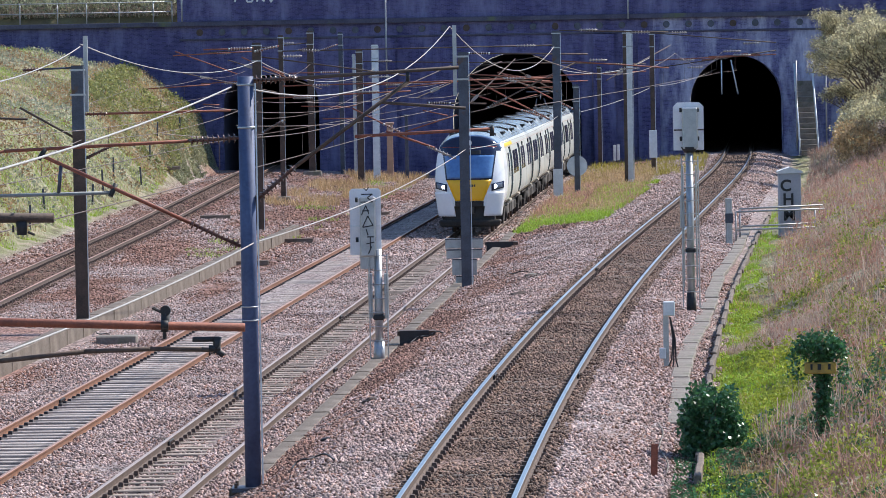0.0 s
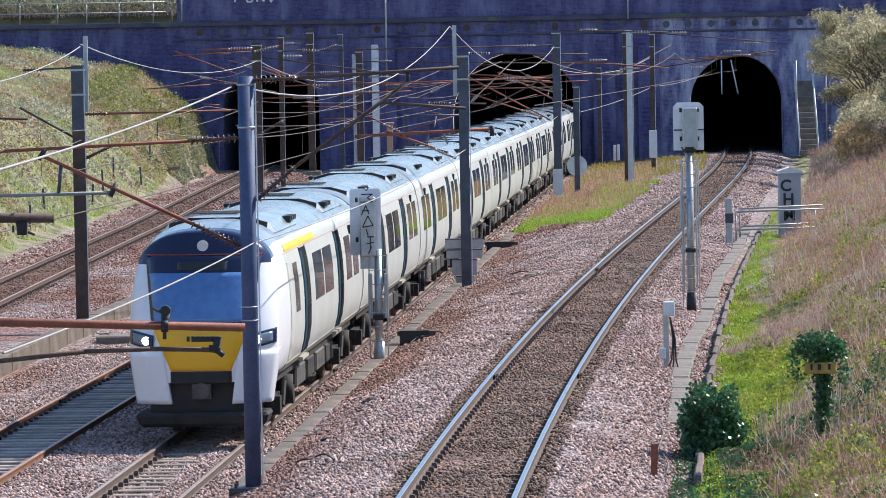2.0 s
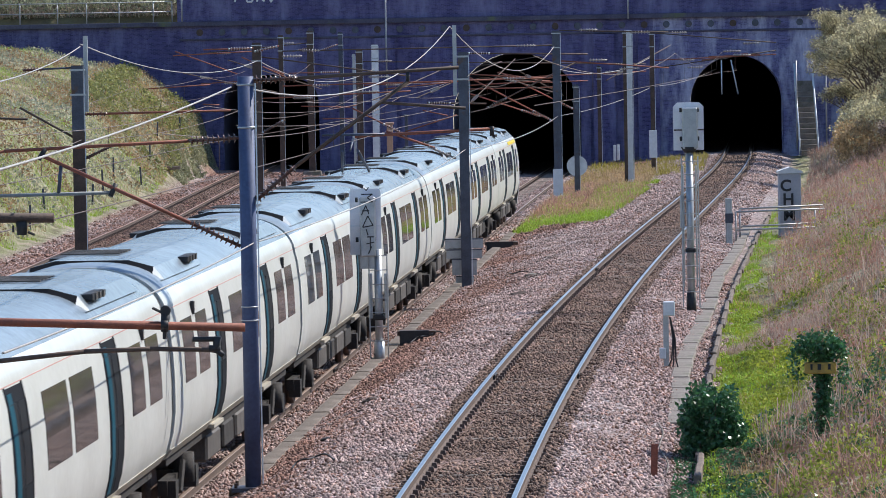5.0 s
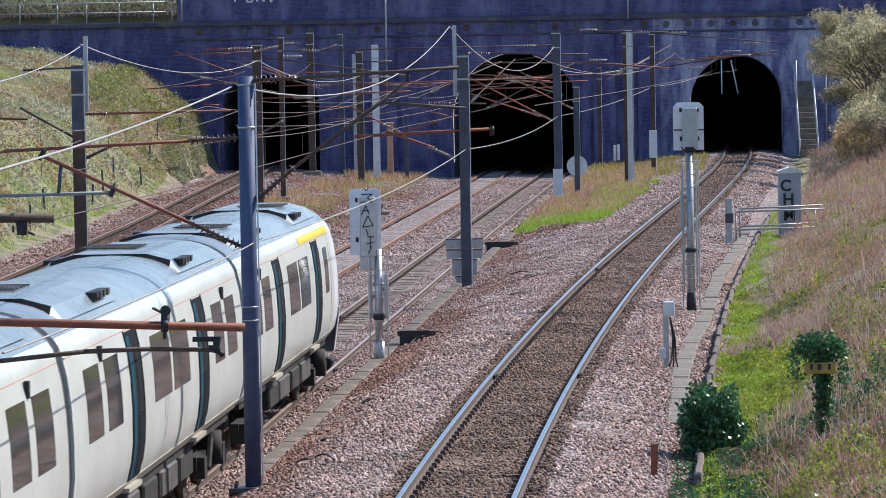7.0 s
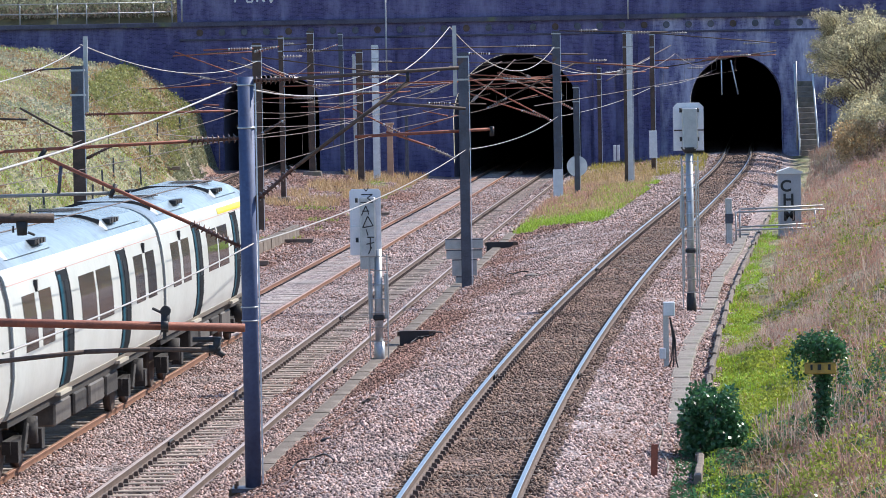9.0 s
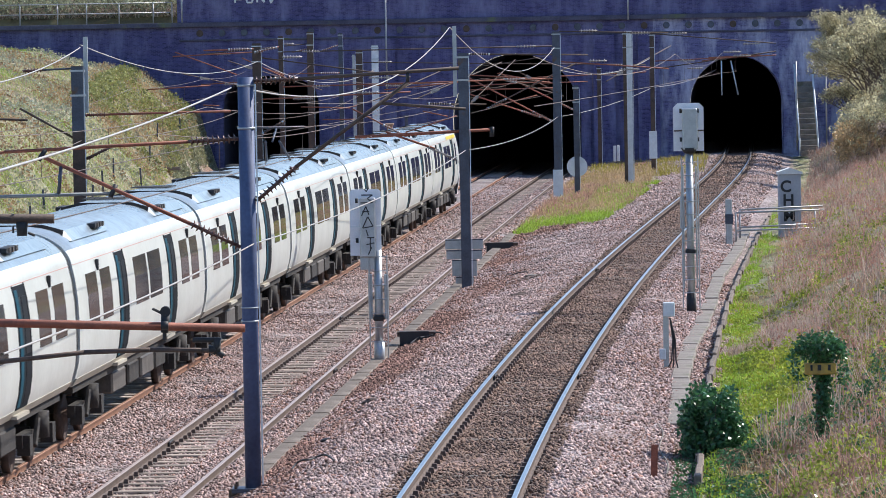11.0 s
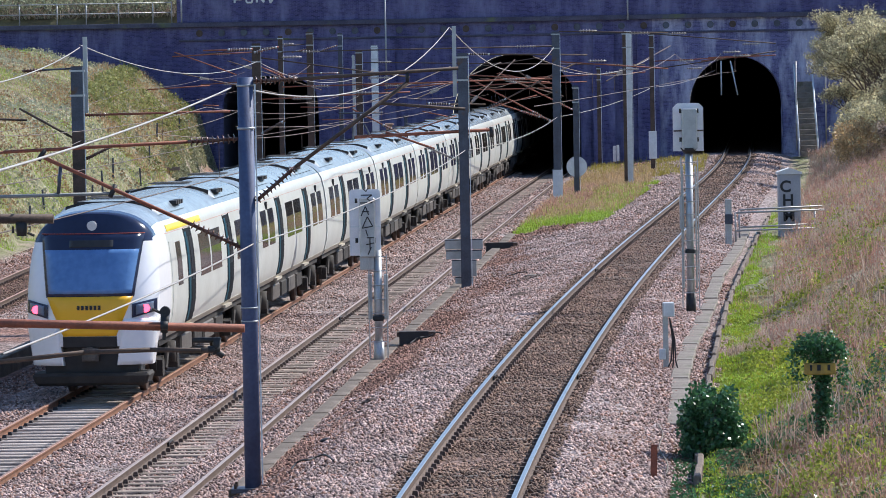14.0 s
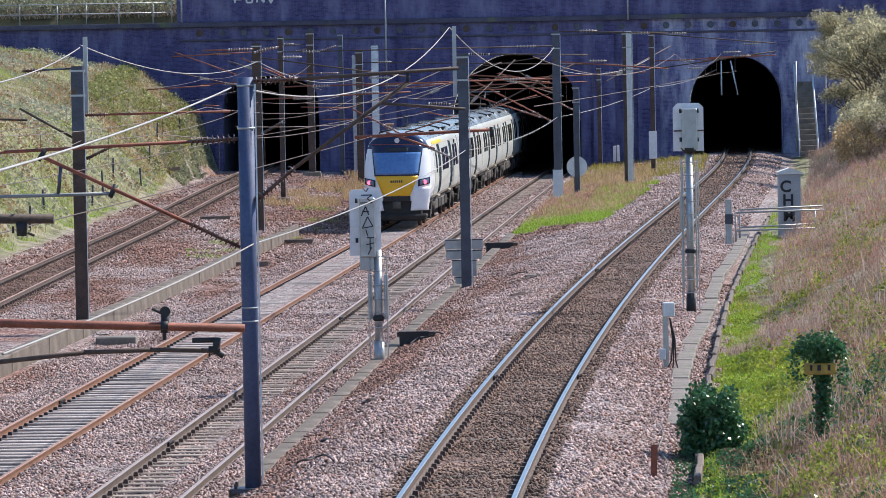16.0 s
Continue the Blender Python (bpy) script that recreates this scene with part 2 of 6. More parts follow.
def build_ground():
    ys = np.concatenate([[-500, -200, -60, 0, 20, 35], np.arange(45, WALL_Y + 40, 0.7)])
    offs = np.concatenate([[-500, -200, -90, -60], np.concatenate([np.arange(-44, -18, 0.5), np.arange(-18, 26, 0.25), np.arange(26, 46, 0.5)]), [60, 90, 200, 500]])
    pts = np.zeros((len(ys), len(offs), 3))
    earth = np.zeros((len(ys), len(offs)))
    bed = np.zeros((len(ys), len(offs)))
    rust = np.zeros((len(ys), len(offs)))
    for i, y in enumerate(ys):
        a, c, d = track_x("A", y), track_x("C", y), track_x("D", y)
        for j, o in enumerate(offs):
            x = o + 0.06 * (y - 150)
            z = ground_z(x, y)
            e = earthy(x, y)
            z += relief(x, y)
            if y > WALL_Y and (a - 12 < x):
                z = min(z, -0.25 if x < d - 4 else 0.9)   # stays below the tunnels' floors
            pts[i, j] = x, y, z
            earth[i, j] = e
            rust[i, j] = rusty(x, y) if e < 1 else 0.0
            bed[i, j] = max(w * max(0.0, min(1.0, (1.15 - abs(x - track_x(k, y))) * 3)) for k, w in (("A", 1.0), ("B", 0.15), ("C", 0.3), ("D", 1.0)))
    me = grid_mesh("ground", pts, BALLAST)
    me.attributes.new("earth", "FLOAT", "POINT").data.foreach_set("value", earth.ravel())
    me.attributes.new("rust", "FLOAT", "POINT").data.foreach_set("value", rust.ravel())
    me.attributes.new("bed", "FLOAT", "POINT").data.foreach_set("value", bed.ravel())
    tagged(new("ground", me), "grey-brown crushed stone ballast rising into overgrown cutting slopes", "ground", kind="structure")


build_ground()

# ---- portal wall with three bores ----
def brick_material(name, c1, c2, mortar, pale):
    m = bpy.data.materials.new(name)
    m.use_nodes = True
    n, l = m.node_tree.nodes, m.node_tree.links
    bs = n["Principled BSDF"]
    bs.inputs["Roughness"].default_value = 0.85
    tc = n.new("ShaderNodeTexCoord").outputs["Object"]
    sx, cx = n.new("ShaderNodeSeparateXYZ"), n.new("ShaderNodeCombineXYZ")
    l.new(tc, sx.inputs[0]), l.new(sx.outputs[0], cx.inputs[0]), l.new(sx.outputs[2], cx.inputs[1])
    bk = n.new("ShaderNodeTexBrick")
    bk.inputs["Scale"].default_value = 1.0
    bk.inputs["Brick Width"].default_value, bk.inputs["Row Height"].default_value, bk.inputs["Mortar Size"].default_value = 0.23, 0.075, 0.008
    bk.inputs["Color1"].default_value, bk.inputs["Color2"].default_value, bk.inputs["Mortar"].default_value = (*c1, 1), (*c2, 1), (*mortar, 1)
    l.new(cx.outputs[0], bk.inputs["Vector"])
    no = n.new("ShaderNodeTexNoise")
    no.inputs["Scale"].default_value, no.inputs["Detail"].default_value, no.inputs["Roughness"].default_value = 0.45, 8, 0.7
    mp = n.new("ShaderNodeMapping")
    mp.inputs["Scale"].default_value = (1.6, 1, 0.5)
    l.new(tc, mp.inputs[0]), l.new(mp.outputs[0], no.inputs["Vector"])
    rp = n.new("ShaderNodeValToRGB")
    rp.color_ramp.elements[0].position, rp.color_ramp.elements[1].position = 0.44, 0.68
    l.new(no.outputs[0], rp.inputs[0])
    mx = n.new("ShaderNodeMix")
    mx.data_type = "RGBA"
    mx.inputs[7].default_value = (*pale, 1)
    l.new(rp.outputs[0], mx.inputs[0]), l.new(bk.outputs[0], mx.inputs[6]), l.new(mx.outputs[2], bs.inputs["Base Color"])
    bp = n.new("ShaderNodeBump")
    bp.inputs["Strength"].default_value, bp.inputs["Distance"].default_value = 0.5, 0.01
    l.new(bk.outputs["Fac"], bp.inputs["Height"])
    bp.invert = True
    l.new(bp.outputs[0], bs.inputs["Normal"])
    return m


BRICK = brick_material("blue_brick", (0.082, 0.075, 0.205), (0.034, 0.031, 0.10), (0.11, 0.10, 0.21), (0.20, 0.195, 0.34))
# paler, more mottled brick for the wall right of x = 12.4
BRICK_PALE = brick_material("pale_mottled_brick", (0.15, 0.145, 0.31), (0.065, 0.062, 0.16), (0.19, 0.185, 0.33), (0.56, 0.56, 0.70))
STONE = mat("sooty_coping_stone", (0.11, 0.105, 0.15), (0.05, 0.048, 0.08), 0.8, 0.9, 0, 0.4, 12, spots=((0.13, 0.15, 0.075), 0.5, 0.6))
SOOT = mat("sooty_brick", (0.12, 0.118, 0.17), (0.08, 0.078, 0.12), 1.0, 0.95, 0, 0.4, 10)
BORES = [(-9.9, 2.8, 0.1, 3.2, "A", 0.4), (4.5, 3.75, -0.4, 3.3, "C", 1.0), (17.35, 2.72, 0.95, 3.95, "D", 1.0)]   # centre, half width, floor, springing
TOP = 9.05
BACK = 1.4


def arch_points(cx, r, zf, zs, k="", p=1.0, n=24):
    return [(cx - r, zf)] + [(cx - r * math.cos(math.pi * i / n), zs + r * max(0.0, math.sin(math.pi * i / n)) ** p) for i in range(n + 1)] + [(cx + r, zf)]


def portal_wall():
    """The face as strips that run up from the arches, with depth behind."""
    bm = bmesh.new()
    edge = [(-46.0, -1.0)]
    for b in BORES:
        edge += [(b[0] - b[1], -1.0)] + arch_points(*b) + [(b[0] + b[1], -1.0)]
    edge.insert(len(edge) - len(arch_points(*BORES[2])) - 2, (12.5, -1.0))
    edge += [(46.0, -1.0)]
    for f, y in ((0, WALL_Y), (1, WALL_Y + BACK)):
        low = [bm.verts.new((x, y, z)) for x, z in edge]
        top = [bm.verts.new((x, y, TOP)) for x, z in edge]
        for i in range(len(edge) - 1):
            if abs(edge[i][0] - edge[i + 1][0]) > 1e-6 and not any(abs(edge[i][0] - b[0] + b[1]) < 1e-6 and edge[i][1] < 0 and edge[i + 1][1] < 0 for b in BORES):
                vs = (low[i], low[i + 1], top[i + 1], top[i])
                bm.faces.new(vs if not f else vs[::-1]).material_index = 1 if edge[i][0] > 12.4 else 0
    return bm


wall = part("wall_tunnel", portal_wall(), [BRICK, BRICK_PALE])
tagged(wall, "dark sooty blue brick wall with three arched tunnel mouths", "tunnel portal", kind="structure")


def along_wall(name, x0, x1, z0, z1, proud, material, label=""):
    bm = bmesh.new()
    box(bm, ((x0 + x1) / 2, WALL_Y - proud / 2 + 0.2, (z0 + z1) / 2), (x1 - x0, proud + 0.4, z1 - z0))
    bevel(bm, 0.02)
    return part(name, bm, material, wall, label)


along_wall("string_course", -46, 46, TOP - 0.14, TOP + 0.14, 0.28, STONE, "projecting stone string course")
along_wall("lower_course", -15.2, 46, 8.08, 8.2, 0.10, STONE)
along_wall("parapet", -15.3, 46, TOP + 0.14, TOP + 1.75, 0.0, BRICK, "brick parapet")
along_wall("coping", -15.4, 46, TOP + 1.75, TOP + 2.05, 0.14, STONE, "stone coping")
for x in (-3.2, 9.6, 12.2):
    bm = bmesh.new()
    box(bm, (x, WALL_Y - 0.22, 3.6), (1.3, 0.5, 8.9), taper=0.94)
    part("pilaster", bm, BRICK, wall)
for b in BORES:
    bm = bmesh.new()
    inner, outer = arch_points(*b), arch_points(b[0], b[1] + 0.55, b[2], b[3], b[4], b[5])
    vi = [[bm.verts.new((x, y, z)) for x, z in inner] for y in (WALL_Y - 0.09, WALL_Y + 0.5)]
    vo = [[bm.verts.new((x, y, z)) for x, z in outer] for y in (WALL_Y - 0.09, WALL_Y + 0.0)]
    for i in range(len(inner) - 1):
        bm.faces.new((vi[0][i], vi[0][i + 1], vo[0][i + 1], vo[0][i]))
        bm.faces.new((vo[0][i], vo[0][i + 1], vo[1][i + 1], vo[1][i]))
        bm.faces.new((vi[0][i + 1], vi[0][i], vi[1][i], vi[1][i + 1]))
    part("arch_ring", bm, BRICK_PALE if b[4] == "D" else BRICK, wall, "brick arch ring round the tunnel mouth")
    # the bore behind, which follows its track
    sl = math.tan(heading(b[4], 250))
    bm = bmesh.new()
    rings = [[bm.verts.new((x + sl * (y - WALL_Y), y, z)) for x, z in arch_points(b[0], b[1] - 0.004, b[2] - 0.3, b[3], b[4], b[5])] for y in (WALL_Y + 0.3, WALL_Y + 60, WALL_Y + 130, WALL_Y + 260)]
    for r0, r1 in zip(rings, rings[1:]):
        for i in range(len(r0)):
            bm.faces.new((r0[i], r1[i], r1[(i + 1) % len(r0)], r0[(i + 1) % len(r0)]))
    bm.faces.new(rings[-1])
    bore = part("tunnel_bore", bm, SOOT)
    tagged(bore, "unlit sooty brick railway tunnel bore", "tunnel", kind="structure")


def hill():
    ys = np.concatenate([[WALL_Y + 0.25], np.arange(WALL_Y + BACK, WALL_Y + 30, 1.5), [320, 380, 470, 700, 1500]])
    xs = np.concatenate([[-700, -200, -80], np.arange(-50, 60, 1.5), [90, 200, 700]])
    pts = np.array([[(x, y, (TOP + 0.1 if x < -15 else TOP + 1.2) + 0.28 * min(y - WALL_Y, 60) * (1.2 if x < -15 else 0.5) + (0.4 * noise.noise((x * 0.3, y * 0.3, 1)) if y > WALL_Y + 1 else -0.6)) for x in xs] for y in ys])
    me = grid_mesh("hill", pts, mat("hill_earth", (0.16, 0.14, 0.07), (0.09, 0.075, 0.04), 0.8, 0.95, 0, 0.6, 5))
    tagged(new("ground_hill", me), "rough grassy hillside above the tunnels", "hillside", kind="structure")


hill()


# ---- tracks ----
def rail_profile():
    return [(-0.07, -0.159), (0.07, -0.159), (0.07, -0.145), (0.012, -0.12), (0.012, -0.045), (0.035, -0.035), (0.035, -0.005), (0.028, 0.0),
            (-0.028, 0.0), (-0.035, -0.005), (-0.035, -0.035), (-0.012, -0.045), (-0.012, -0.12), (-0.07, -0.145)]


def sleeper_mesh(name, material):
    bm = bmesh.new()
    vs = box(bm, (0, 0, -0.09), (2.5, 0.26, 0.2), taper=0.94)
    bevel(bm, 0.015)
    return mesh_of(name, bm, material)


def build_track(k, sleepers, head, label, lift):
    y0 = {"A": 118, "B": 60, "C": 55, "D": 50}[k]
    base = tagged(empty("railway_track", Matrix.Translation((track_x(k, 150), 150, track_z(k, 150)))), label, "railway track", "railway tracks", "structure")
    inv = base.matrix_world.inverted()
    ys = np.arange(y0 - 12, WALL_Y + 60, 2.0)
    for side in (-0.7525, 0.7525):
        bm = bmesh.new()
        sweep(bm, [(track_x(k, y) + side * math.cos(heading(k, y)), y - side * math.sin(heading(k, y)), track_z(k, y)) for y in ys], rail_profile())
        bm.faces.ensure_lookup_table()
        bm.normal_update()
        for f in bm.faces:
            f.material_index = 1 if f.normal.z > 0.75 and f.calc_center_median().z > track_z(k, f.calc_center_median().y) - 0.02 else 0
        r = part("rail", bm, [RUST if k == "B" else RUST_DARK, head], base)
        r.matrix_parent_inverse = inv
    me = sleeper_mesh("sleeper", sleepers)
    clips = bmesh.new()
    y, count = y0, 0
    while y < WALL_Y + 14:
        h = heading(k, y)
        x, z = track_x(k, y), track_z(k, y)
        if count < 320:
            s = new("sleeper", me)
            s.parent = base
            s.matrix_parent_inverse = inv
            s.matrix_basis = Matrix.Translation((x, y, z - 0.16 + lift + 0.012 * random.uniform(-1, 1))) @ Matrix.Rotation(-h + random.uniform(-0.008, 0.008), 4, "Z")
        for side in (-0.7525, 0.7525):
            for o in (-0.11, 0.11):
                s2 = side + o
                box(clips, (x + s2 * math.cos(h), y - s2 * math.sin(h), z - 0.115), (0.09, 0.12, 0.07), -h, 0.7)
        y += 0.65
        count += 1
    c = part("fastening", clips, BLACK if k == "B" else RUST_DARK, base, "dark rail clips")
    c.matrix_parent_inverse = inv
    tagged(c, kind="stuff")


build_track("A", WOOD, RAILDULL, "rust-brown railway track on ballast beside the grass slope", -0.06)
build_track("B", CONCRETE, RAILDULL, "rusty railway track on pale concrete sleepers", 0.02)
build_track("C", SLEEPER_MID, WORN, "railway track with worn shiny rails in ballast", -0.008)
build_track("D", WOOD, RAILTOP, "raised railway track with polished rails and buried sleepers", -0.055)


# ---- trains ----
def paint(name, a, b, rough):
    return mat(name, a, b, 0.7, rough, 0.0, 0.0)


BODY = paint("white_train_paint", (0.66, 0.675, 0.64), (0.55, 0.56, 0.525), 0.30)
ROOF = paint("grey_train_roof", (0.29, 0.335, 0.37), (0.17, 0.205, 0.23), 0.26)
# lighter and bluer than the body white: skylight on the front, put into the colour
NOSE_W = paint("skylit_white_nose", (0.90, 0.91, 0.94), (0.83, 0.84, 0.88), 0.25)
YELLOW = paint("warning_yellow", (0.93, 0.50, 0.02), (0.87, 0.45, 0.018), 0.35)
LEMON = paint("lemon_yellow_band", (0.86, 0.66, 0.02), (0.78, 0.58, 0.02), 0.35)
NAVY = paint("dark_blue_mask", (0.02, 0.03, 0.075), (0.016, 0.022, 0.055), 0.12)
# the windscreen's blue is the sky's reflection, put into the base colour
SCREEN = paint("sky_painted_windscreen", (0.14, 0.29, 0.58), (0.09, 0.20, 0.44), 0.05)
GLASS = paint("tinted_train_window", (0.055, 0.05, 0.045), (0.035, 0.032, 0.03), 0.06)
DOORGLASS = paint("dark_door_glass", (0.02, 0.022, 0.026), (0.015, 0.016, 0.02), 0.45)
DOORB = paint("black_door_leaf", (0.018, 0.02, 0.024), (0.012, 0.013, 0.016), 0.75)
TEAL = paint("teal_door_edge", (0.012, 0.085, 0.125), (0.009, 0.06, 0.09), 0.5)
for dark in (DOORB, DOORGLASS, TEAL):
    dark.node_tree.nodes["Principled BSDF"].inputs["Specular IOR Level"].default_value = 0.08
UNDER = mat("grimy_underframe", (0.055, 0.047, 0.042), (0.025, 0.022, 0.02), 4, 0.8, 0.2, 0.3, 30)
UNDER_G = mat("grey_equipment_case", (0.13, 0.115, 0.10), (0.07, 0.06, 0.055), 4, 0.7, 0.1, 0.2, 30)
GREYBAND = paint("grime_grey_skirt", (0.50, 0.46, 0.38), (0.36, 0.32, 0.26), 0.5)
REDLINE = paint("faded_red_cantrail_line", (0.62, 0.33, 0.27), (0.52, 0.24, 0.19), 0.4)
FRONTLINE = paint("orange_red_line", (0.50, 0.09, 0.05), (0.40, 0.07, 0.04), 0.4)
LENS = paint("headlight_lens", (0.22, 0.27, 0.36), (0.14, 0.18, 0.26), 0.08)
LAMP_W = mat("white_headlight", (0.9, 0.9, 0.9), None, 3, 0.2, emit=(0.95, 0.97, 1.0, 6.0))
LAMP_R = mat("red_tail_light", (0.8, 0.05, 0.08), None, 3, 0.2, emit=(1.0, 0.06, 0.12, 4.0))
LAMP_OFF = mat("lamp_lens", (0.75, 0.75, 0.76), (0.6, 0.6, 0.62), 3, 0.15)
W2 = 1.40


def section(n_side=8, n_roof=10):
    """Half the car's cross-section, from the sill up to the crown, as (x, z)."""
    pts = [(W2 - 0.20, 0.95), (W2 - 0.10, 1.10), (W2 - 0.035, 1.35), (W2, 1.65), (W2, 2.1), (W2 - 0.02, 2.5), (W2 - 0.07, 2.9), (W2 - 0.13, 3.15)]
    for i in range(1, n_roof + 1):
        a = math.pi / 2 * i / n_roof
        pts.append(((W2 - 0.13) * math.cos(a) ** 0.75, 3.15 + 0.62 * math.sin(a) ** 1.25))
    return pts


def ring():
    h = section()
    return h + [(-x, z) for x, z in h[-2::-1]]


def side_x(z):
    """Half the width at the height z, below the cantrail."""
    h = section()[:12]
    return float(np.interp(z, [p[1] for p in h], [p[0] for p in h]))


HL = 9.83          # half the length of a body shell


def shell(y0, y1):
    """Body shell from y0 to y1: material 1 on the roof."""
    bm = bmesh.new()
    rg = ring()
    ys = [y0, y0 + 0.06] + [y0 + (y1 - y0) * i / 10 for i in range(1, 10)] + [y1 - 0.06, y1]
    rings = []
    for i, y in enumerate(ys):
        k = 0.985 if i in (0, len(ys) - 1) else 1.0
        rings.append([bm.verts.new((x * k, y, 2.2 + (z - 2.2) * k)) for x, z in rg])
    n = len(rg)
    for r0, r1 in zip(rings, rings[1:]):
        for j in range(n - 1):
            f = bm.faces.new((r0[j], r0[j + 1], r1[j + 1], r1[j]))
            f.smooth = True
            f.material_index = 1 if 10 <= j < n - 11 else 0
        bm.faces.new((r0[-1], r0[0], r1[0], r1[-1]))
    bm.faces.new(rings[0]), bm.faces.new(rings[-1][::-1])
    return bm


def panel(side, y0, y1, z0, z1, proud=0.006, nz=8, taper=0.0):
    """A panel bent to the body side, standing proud of it, with edges."""
    bm = bmesh.new()
    rows = []
    for i in range(nz + 1):
        z = z0 + (z1 - z0) * i / nz
        x = side_x(z)
        rows.append([bm.verts.new((side * (x + d), y, z)) for d, y in ((-0.02, y0), (proud, y0 + 0.004), (proud, y1 - 0.004), (-0.02, y1))])
    for r0, r1 in zip(rows, rows[1:]):
        for j in range(3):
            f = bm.faces.new((r0[j], r0[j + 1], r1[j + 1], r1[j]) if side > 0 else (r0[j + 1], r0[j], r1[j], r1[j + 1]))
            f.smooth = False
    bm.faces.new(rows[-1] if side > 0 else rows[-1][::-1]), bm.faces.new(rows[0][::-1] if side > 0 else rows[0])
    return bm


def bogie(parent, y, cache={}):
    if not cache:
        bm = bmesh.new()
        for s in (-1, 1):
            box(bm, (s * 1.0, 0, 0.55), (0.14, 3.1, 0.22))
            box(bm, (s * 1.08, 1.3, 0.48), (0.22, 0.34, 0.34)), box(bm, (s * 1.08, -1.3, 0.48), (0.22, 0.34, 0.34))
            rod(bm, (s * 1.1, 0, 0.5), (s * 1.1, 0, 0.95), 0.2, 10)
            rod(bm, (s * 1.16, 0.75, 0.42), (s * 1.16, 0.35, 0.85), 0.05, 6)
        box(bm, (0, 0, 0.55), (2.0, 0.5, 0.3))
        cache["frame"] = mesh_of("bogie", bm, UNDER)
        bm = bmesh.new()
        rod(bm, (-0.82, 0, 0), (-0.68, 0, 0), 0.42, 20), rod(bm, (0.68, 0, 0), (0.82, 0, 0), 0.42, 20), rod(bm, (-0.8, 0, 0), (0.8, 0, 0), 0.08, 8)
        cache["wheelset"] = mesh_of("wheelset", bm, STEEL_RUST)
    b = new("bogie", cache["frame"])
    b.parent, b.location = parent, (0, y, 0)
    for o in (-1.1, 1.1):
        w = new("wheelset", cache["wheelset"])
        w.parent, w.location = b, (0, o, 0.42)


def roof_pod(y0, y1, h0=3.66, h1=3.79, w=1.08):
    """A low roof fairing whose raked ends are dark."""
    bm = bmesh.new()
    prof = [(-w, h0 - 0.16), (-w + 0.16, h1 - 0.10), (-0.55, h1), (0.55, h1), (w - 0.16, h1 - 0.10), (w, h0 - 0.16)]
    rows = []
    for y, k in ((y0, 0.0), (y0 + 0.28, 1.0), (y1 - 0.28, 1.0), (y1, 0.0)):
        rows.append([bm.verts.new((x, y, z if k else h0 - 0.16)) for x, z in prof])
    for i, (r0, r1) in enumerate(zip(rows, rows[1:])):
        for j in range(5):
            f = bm.faces.new((r0[j], r0[j + 1], r1[j + 1], r1[j]))
            f.material_index = 1 if i != 1 and 0 < j < 4 else 0
    bmesh.ops.recalc_face_normals(bm, faces=bm.faces[:])
    return bm


def nose_y(x, z):
    """How far the cab front lies back from the tip, by place in front view."""
    u = abs(x) / W2
    return 0.62 * u ** 3.2 + (0.40 * max(0.0, z - 1.75) ** 1.15) + 0.10 * max(0.0, 1.3 - z)


CAB = 2.3          # length of the nose


def nose_shell():
    """White cab end: lofted from the body's section to the front outline, then closed by a curved face."""
    bm = bmesh.new()
    rg = [(x * 0.99, z) for x, z in ring()]
    tip = HL + 0.15
    rings = []
    steps = 8
    for i in range(steps + 1):
        t = i / steps
        row = []
        for x, z in rg:
            k = 1 - 0.035 * t ** 2.2
            xx, zz = x * k, z if z < 2 else 2 + (z - 2) * (1 - 0.085 * t ** 2)
            ye = tip - nose_y(xx, zz)
            y = (HL - CAB) + (ye - (HL - CAB)) * t
            row.append(bm.verts.new((xx, y, zz)))
        rings.append(row)
    n = len(rg)
    for r0, r1 in zip(rings, rings[1:]):
        for j in range(n - 1):
            f = bm.faces.new((r0[j], r0[j + 1], r1[j + 1], r1[j]))
            f.smooth = True
            f.material_index = 2 if r1[j].co.z > 3.17 and r0[j].co.y > HL - 1.25 else 1 if 10 <= j < n - 11 else 0
        bm.faces.new((r0[-1], r0[0], r1[0], r1[-1]))
    # front face in rows across, between the left and right outline
    out = rings[-1]
    rows = []
    for j in range(n // 2 + 1):
        rgt, lft = out[j], out[n - 1 - j]
        if j == n // 2:
            rows.append([rgt])
            break
        row = [rgt]
        for i in range(1, 10):
            x = rgt.co.x + (lft.co.x - rgt.co.x) * i / 10
            row.append(bm.verts.new((x, tip - nose_y(x, rgt.co.z), rgt.co.z)))
        rows.append(row + [lft])
    for r0, r1 in zip(rows, rows[1:]):
        for i in range(10):
            if len(r1) == 1:
                f = bm.faces.new((r0[i], r0[i + 1], r1[0]))
            else:
                f = bm.faces.new((r0[i], r0[i + 1], r1[i + 1], r1[i]))
            f.smooth, f.material_index = True, 2 if r0[0].co.z > 3.0 else 0
    bmesh.ops.recalc_face_normals(bm, faces=bm.faces[:])
    return bm


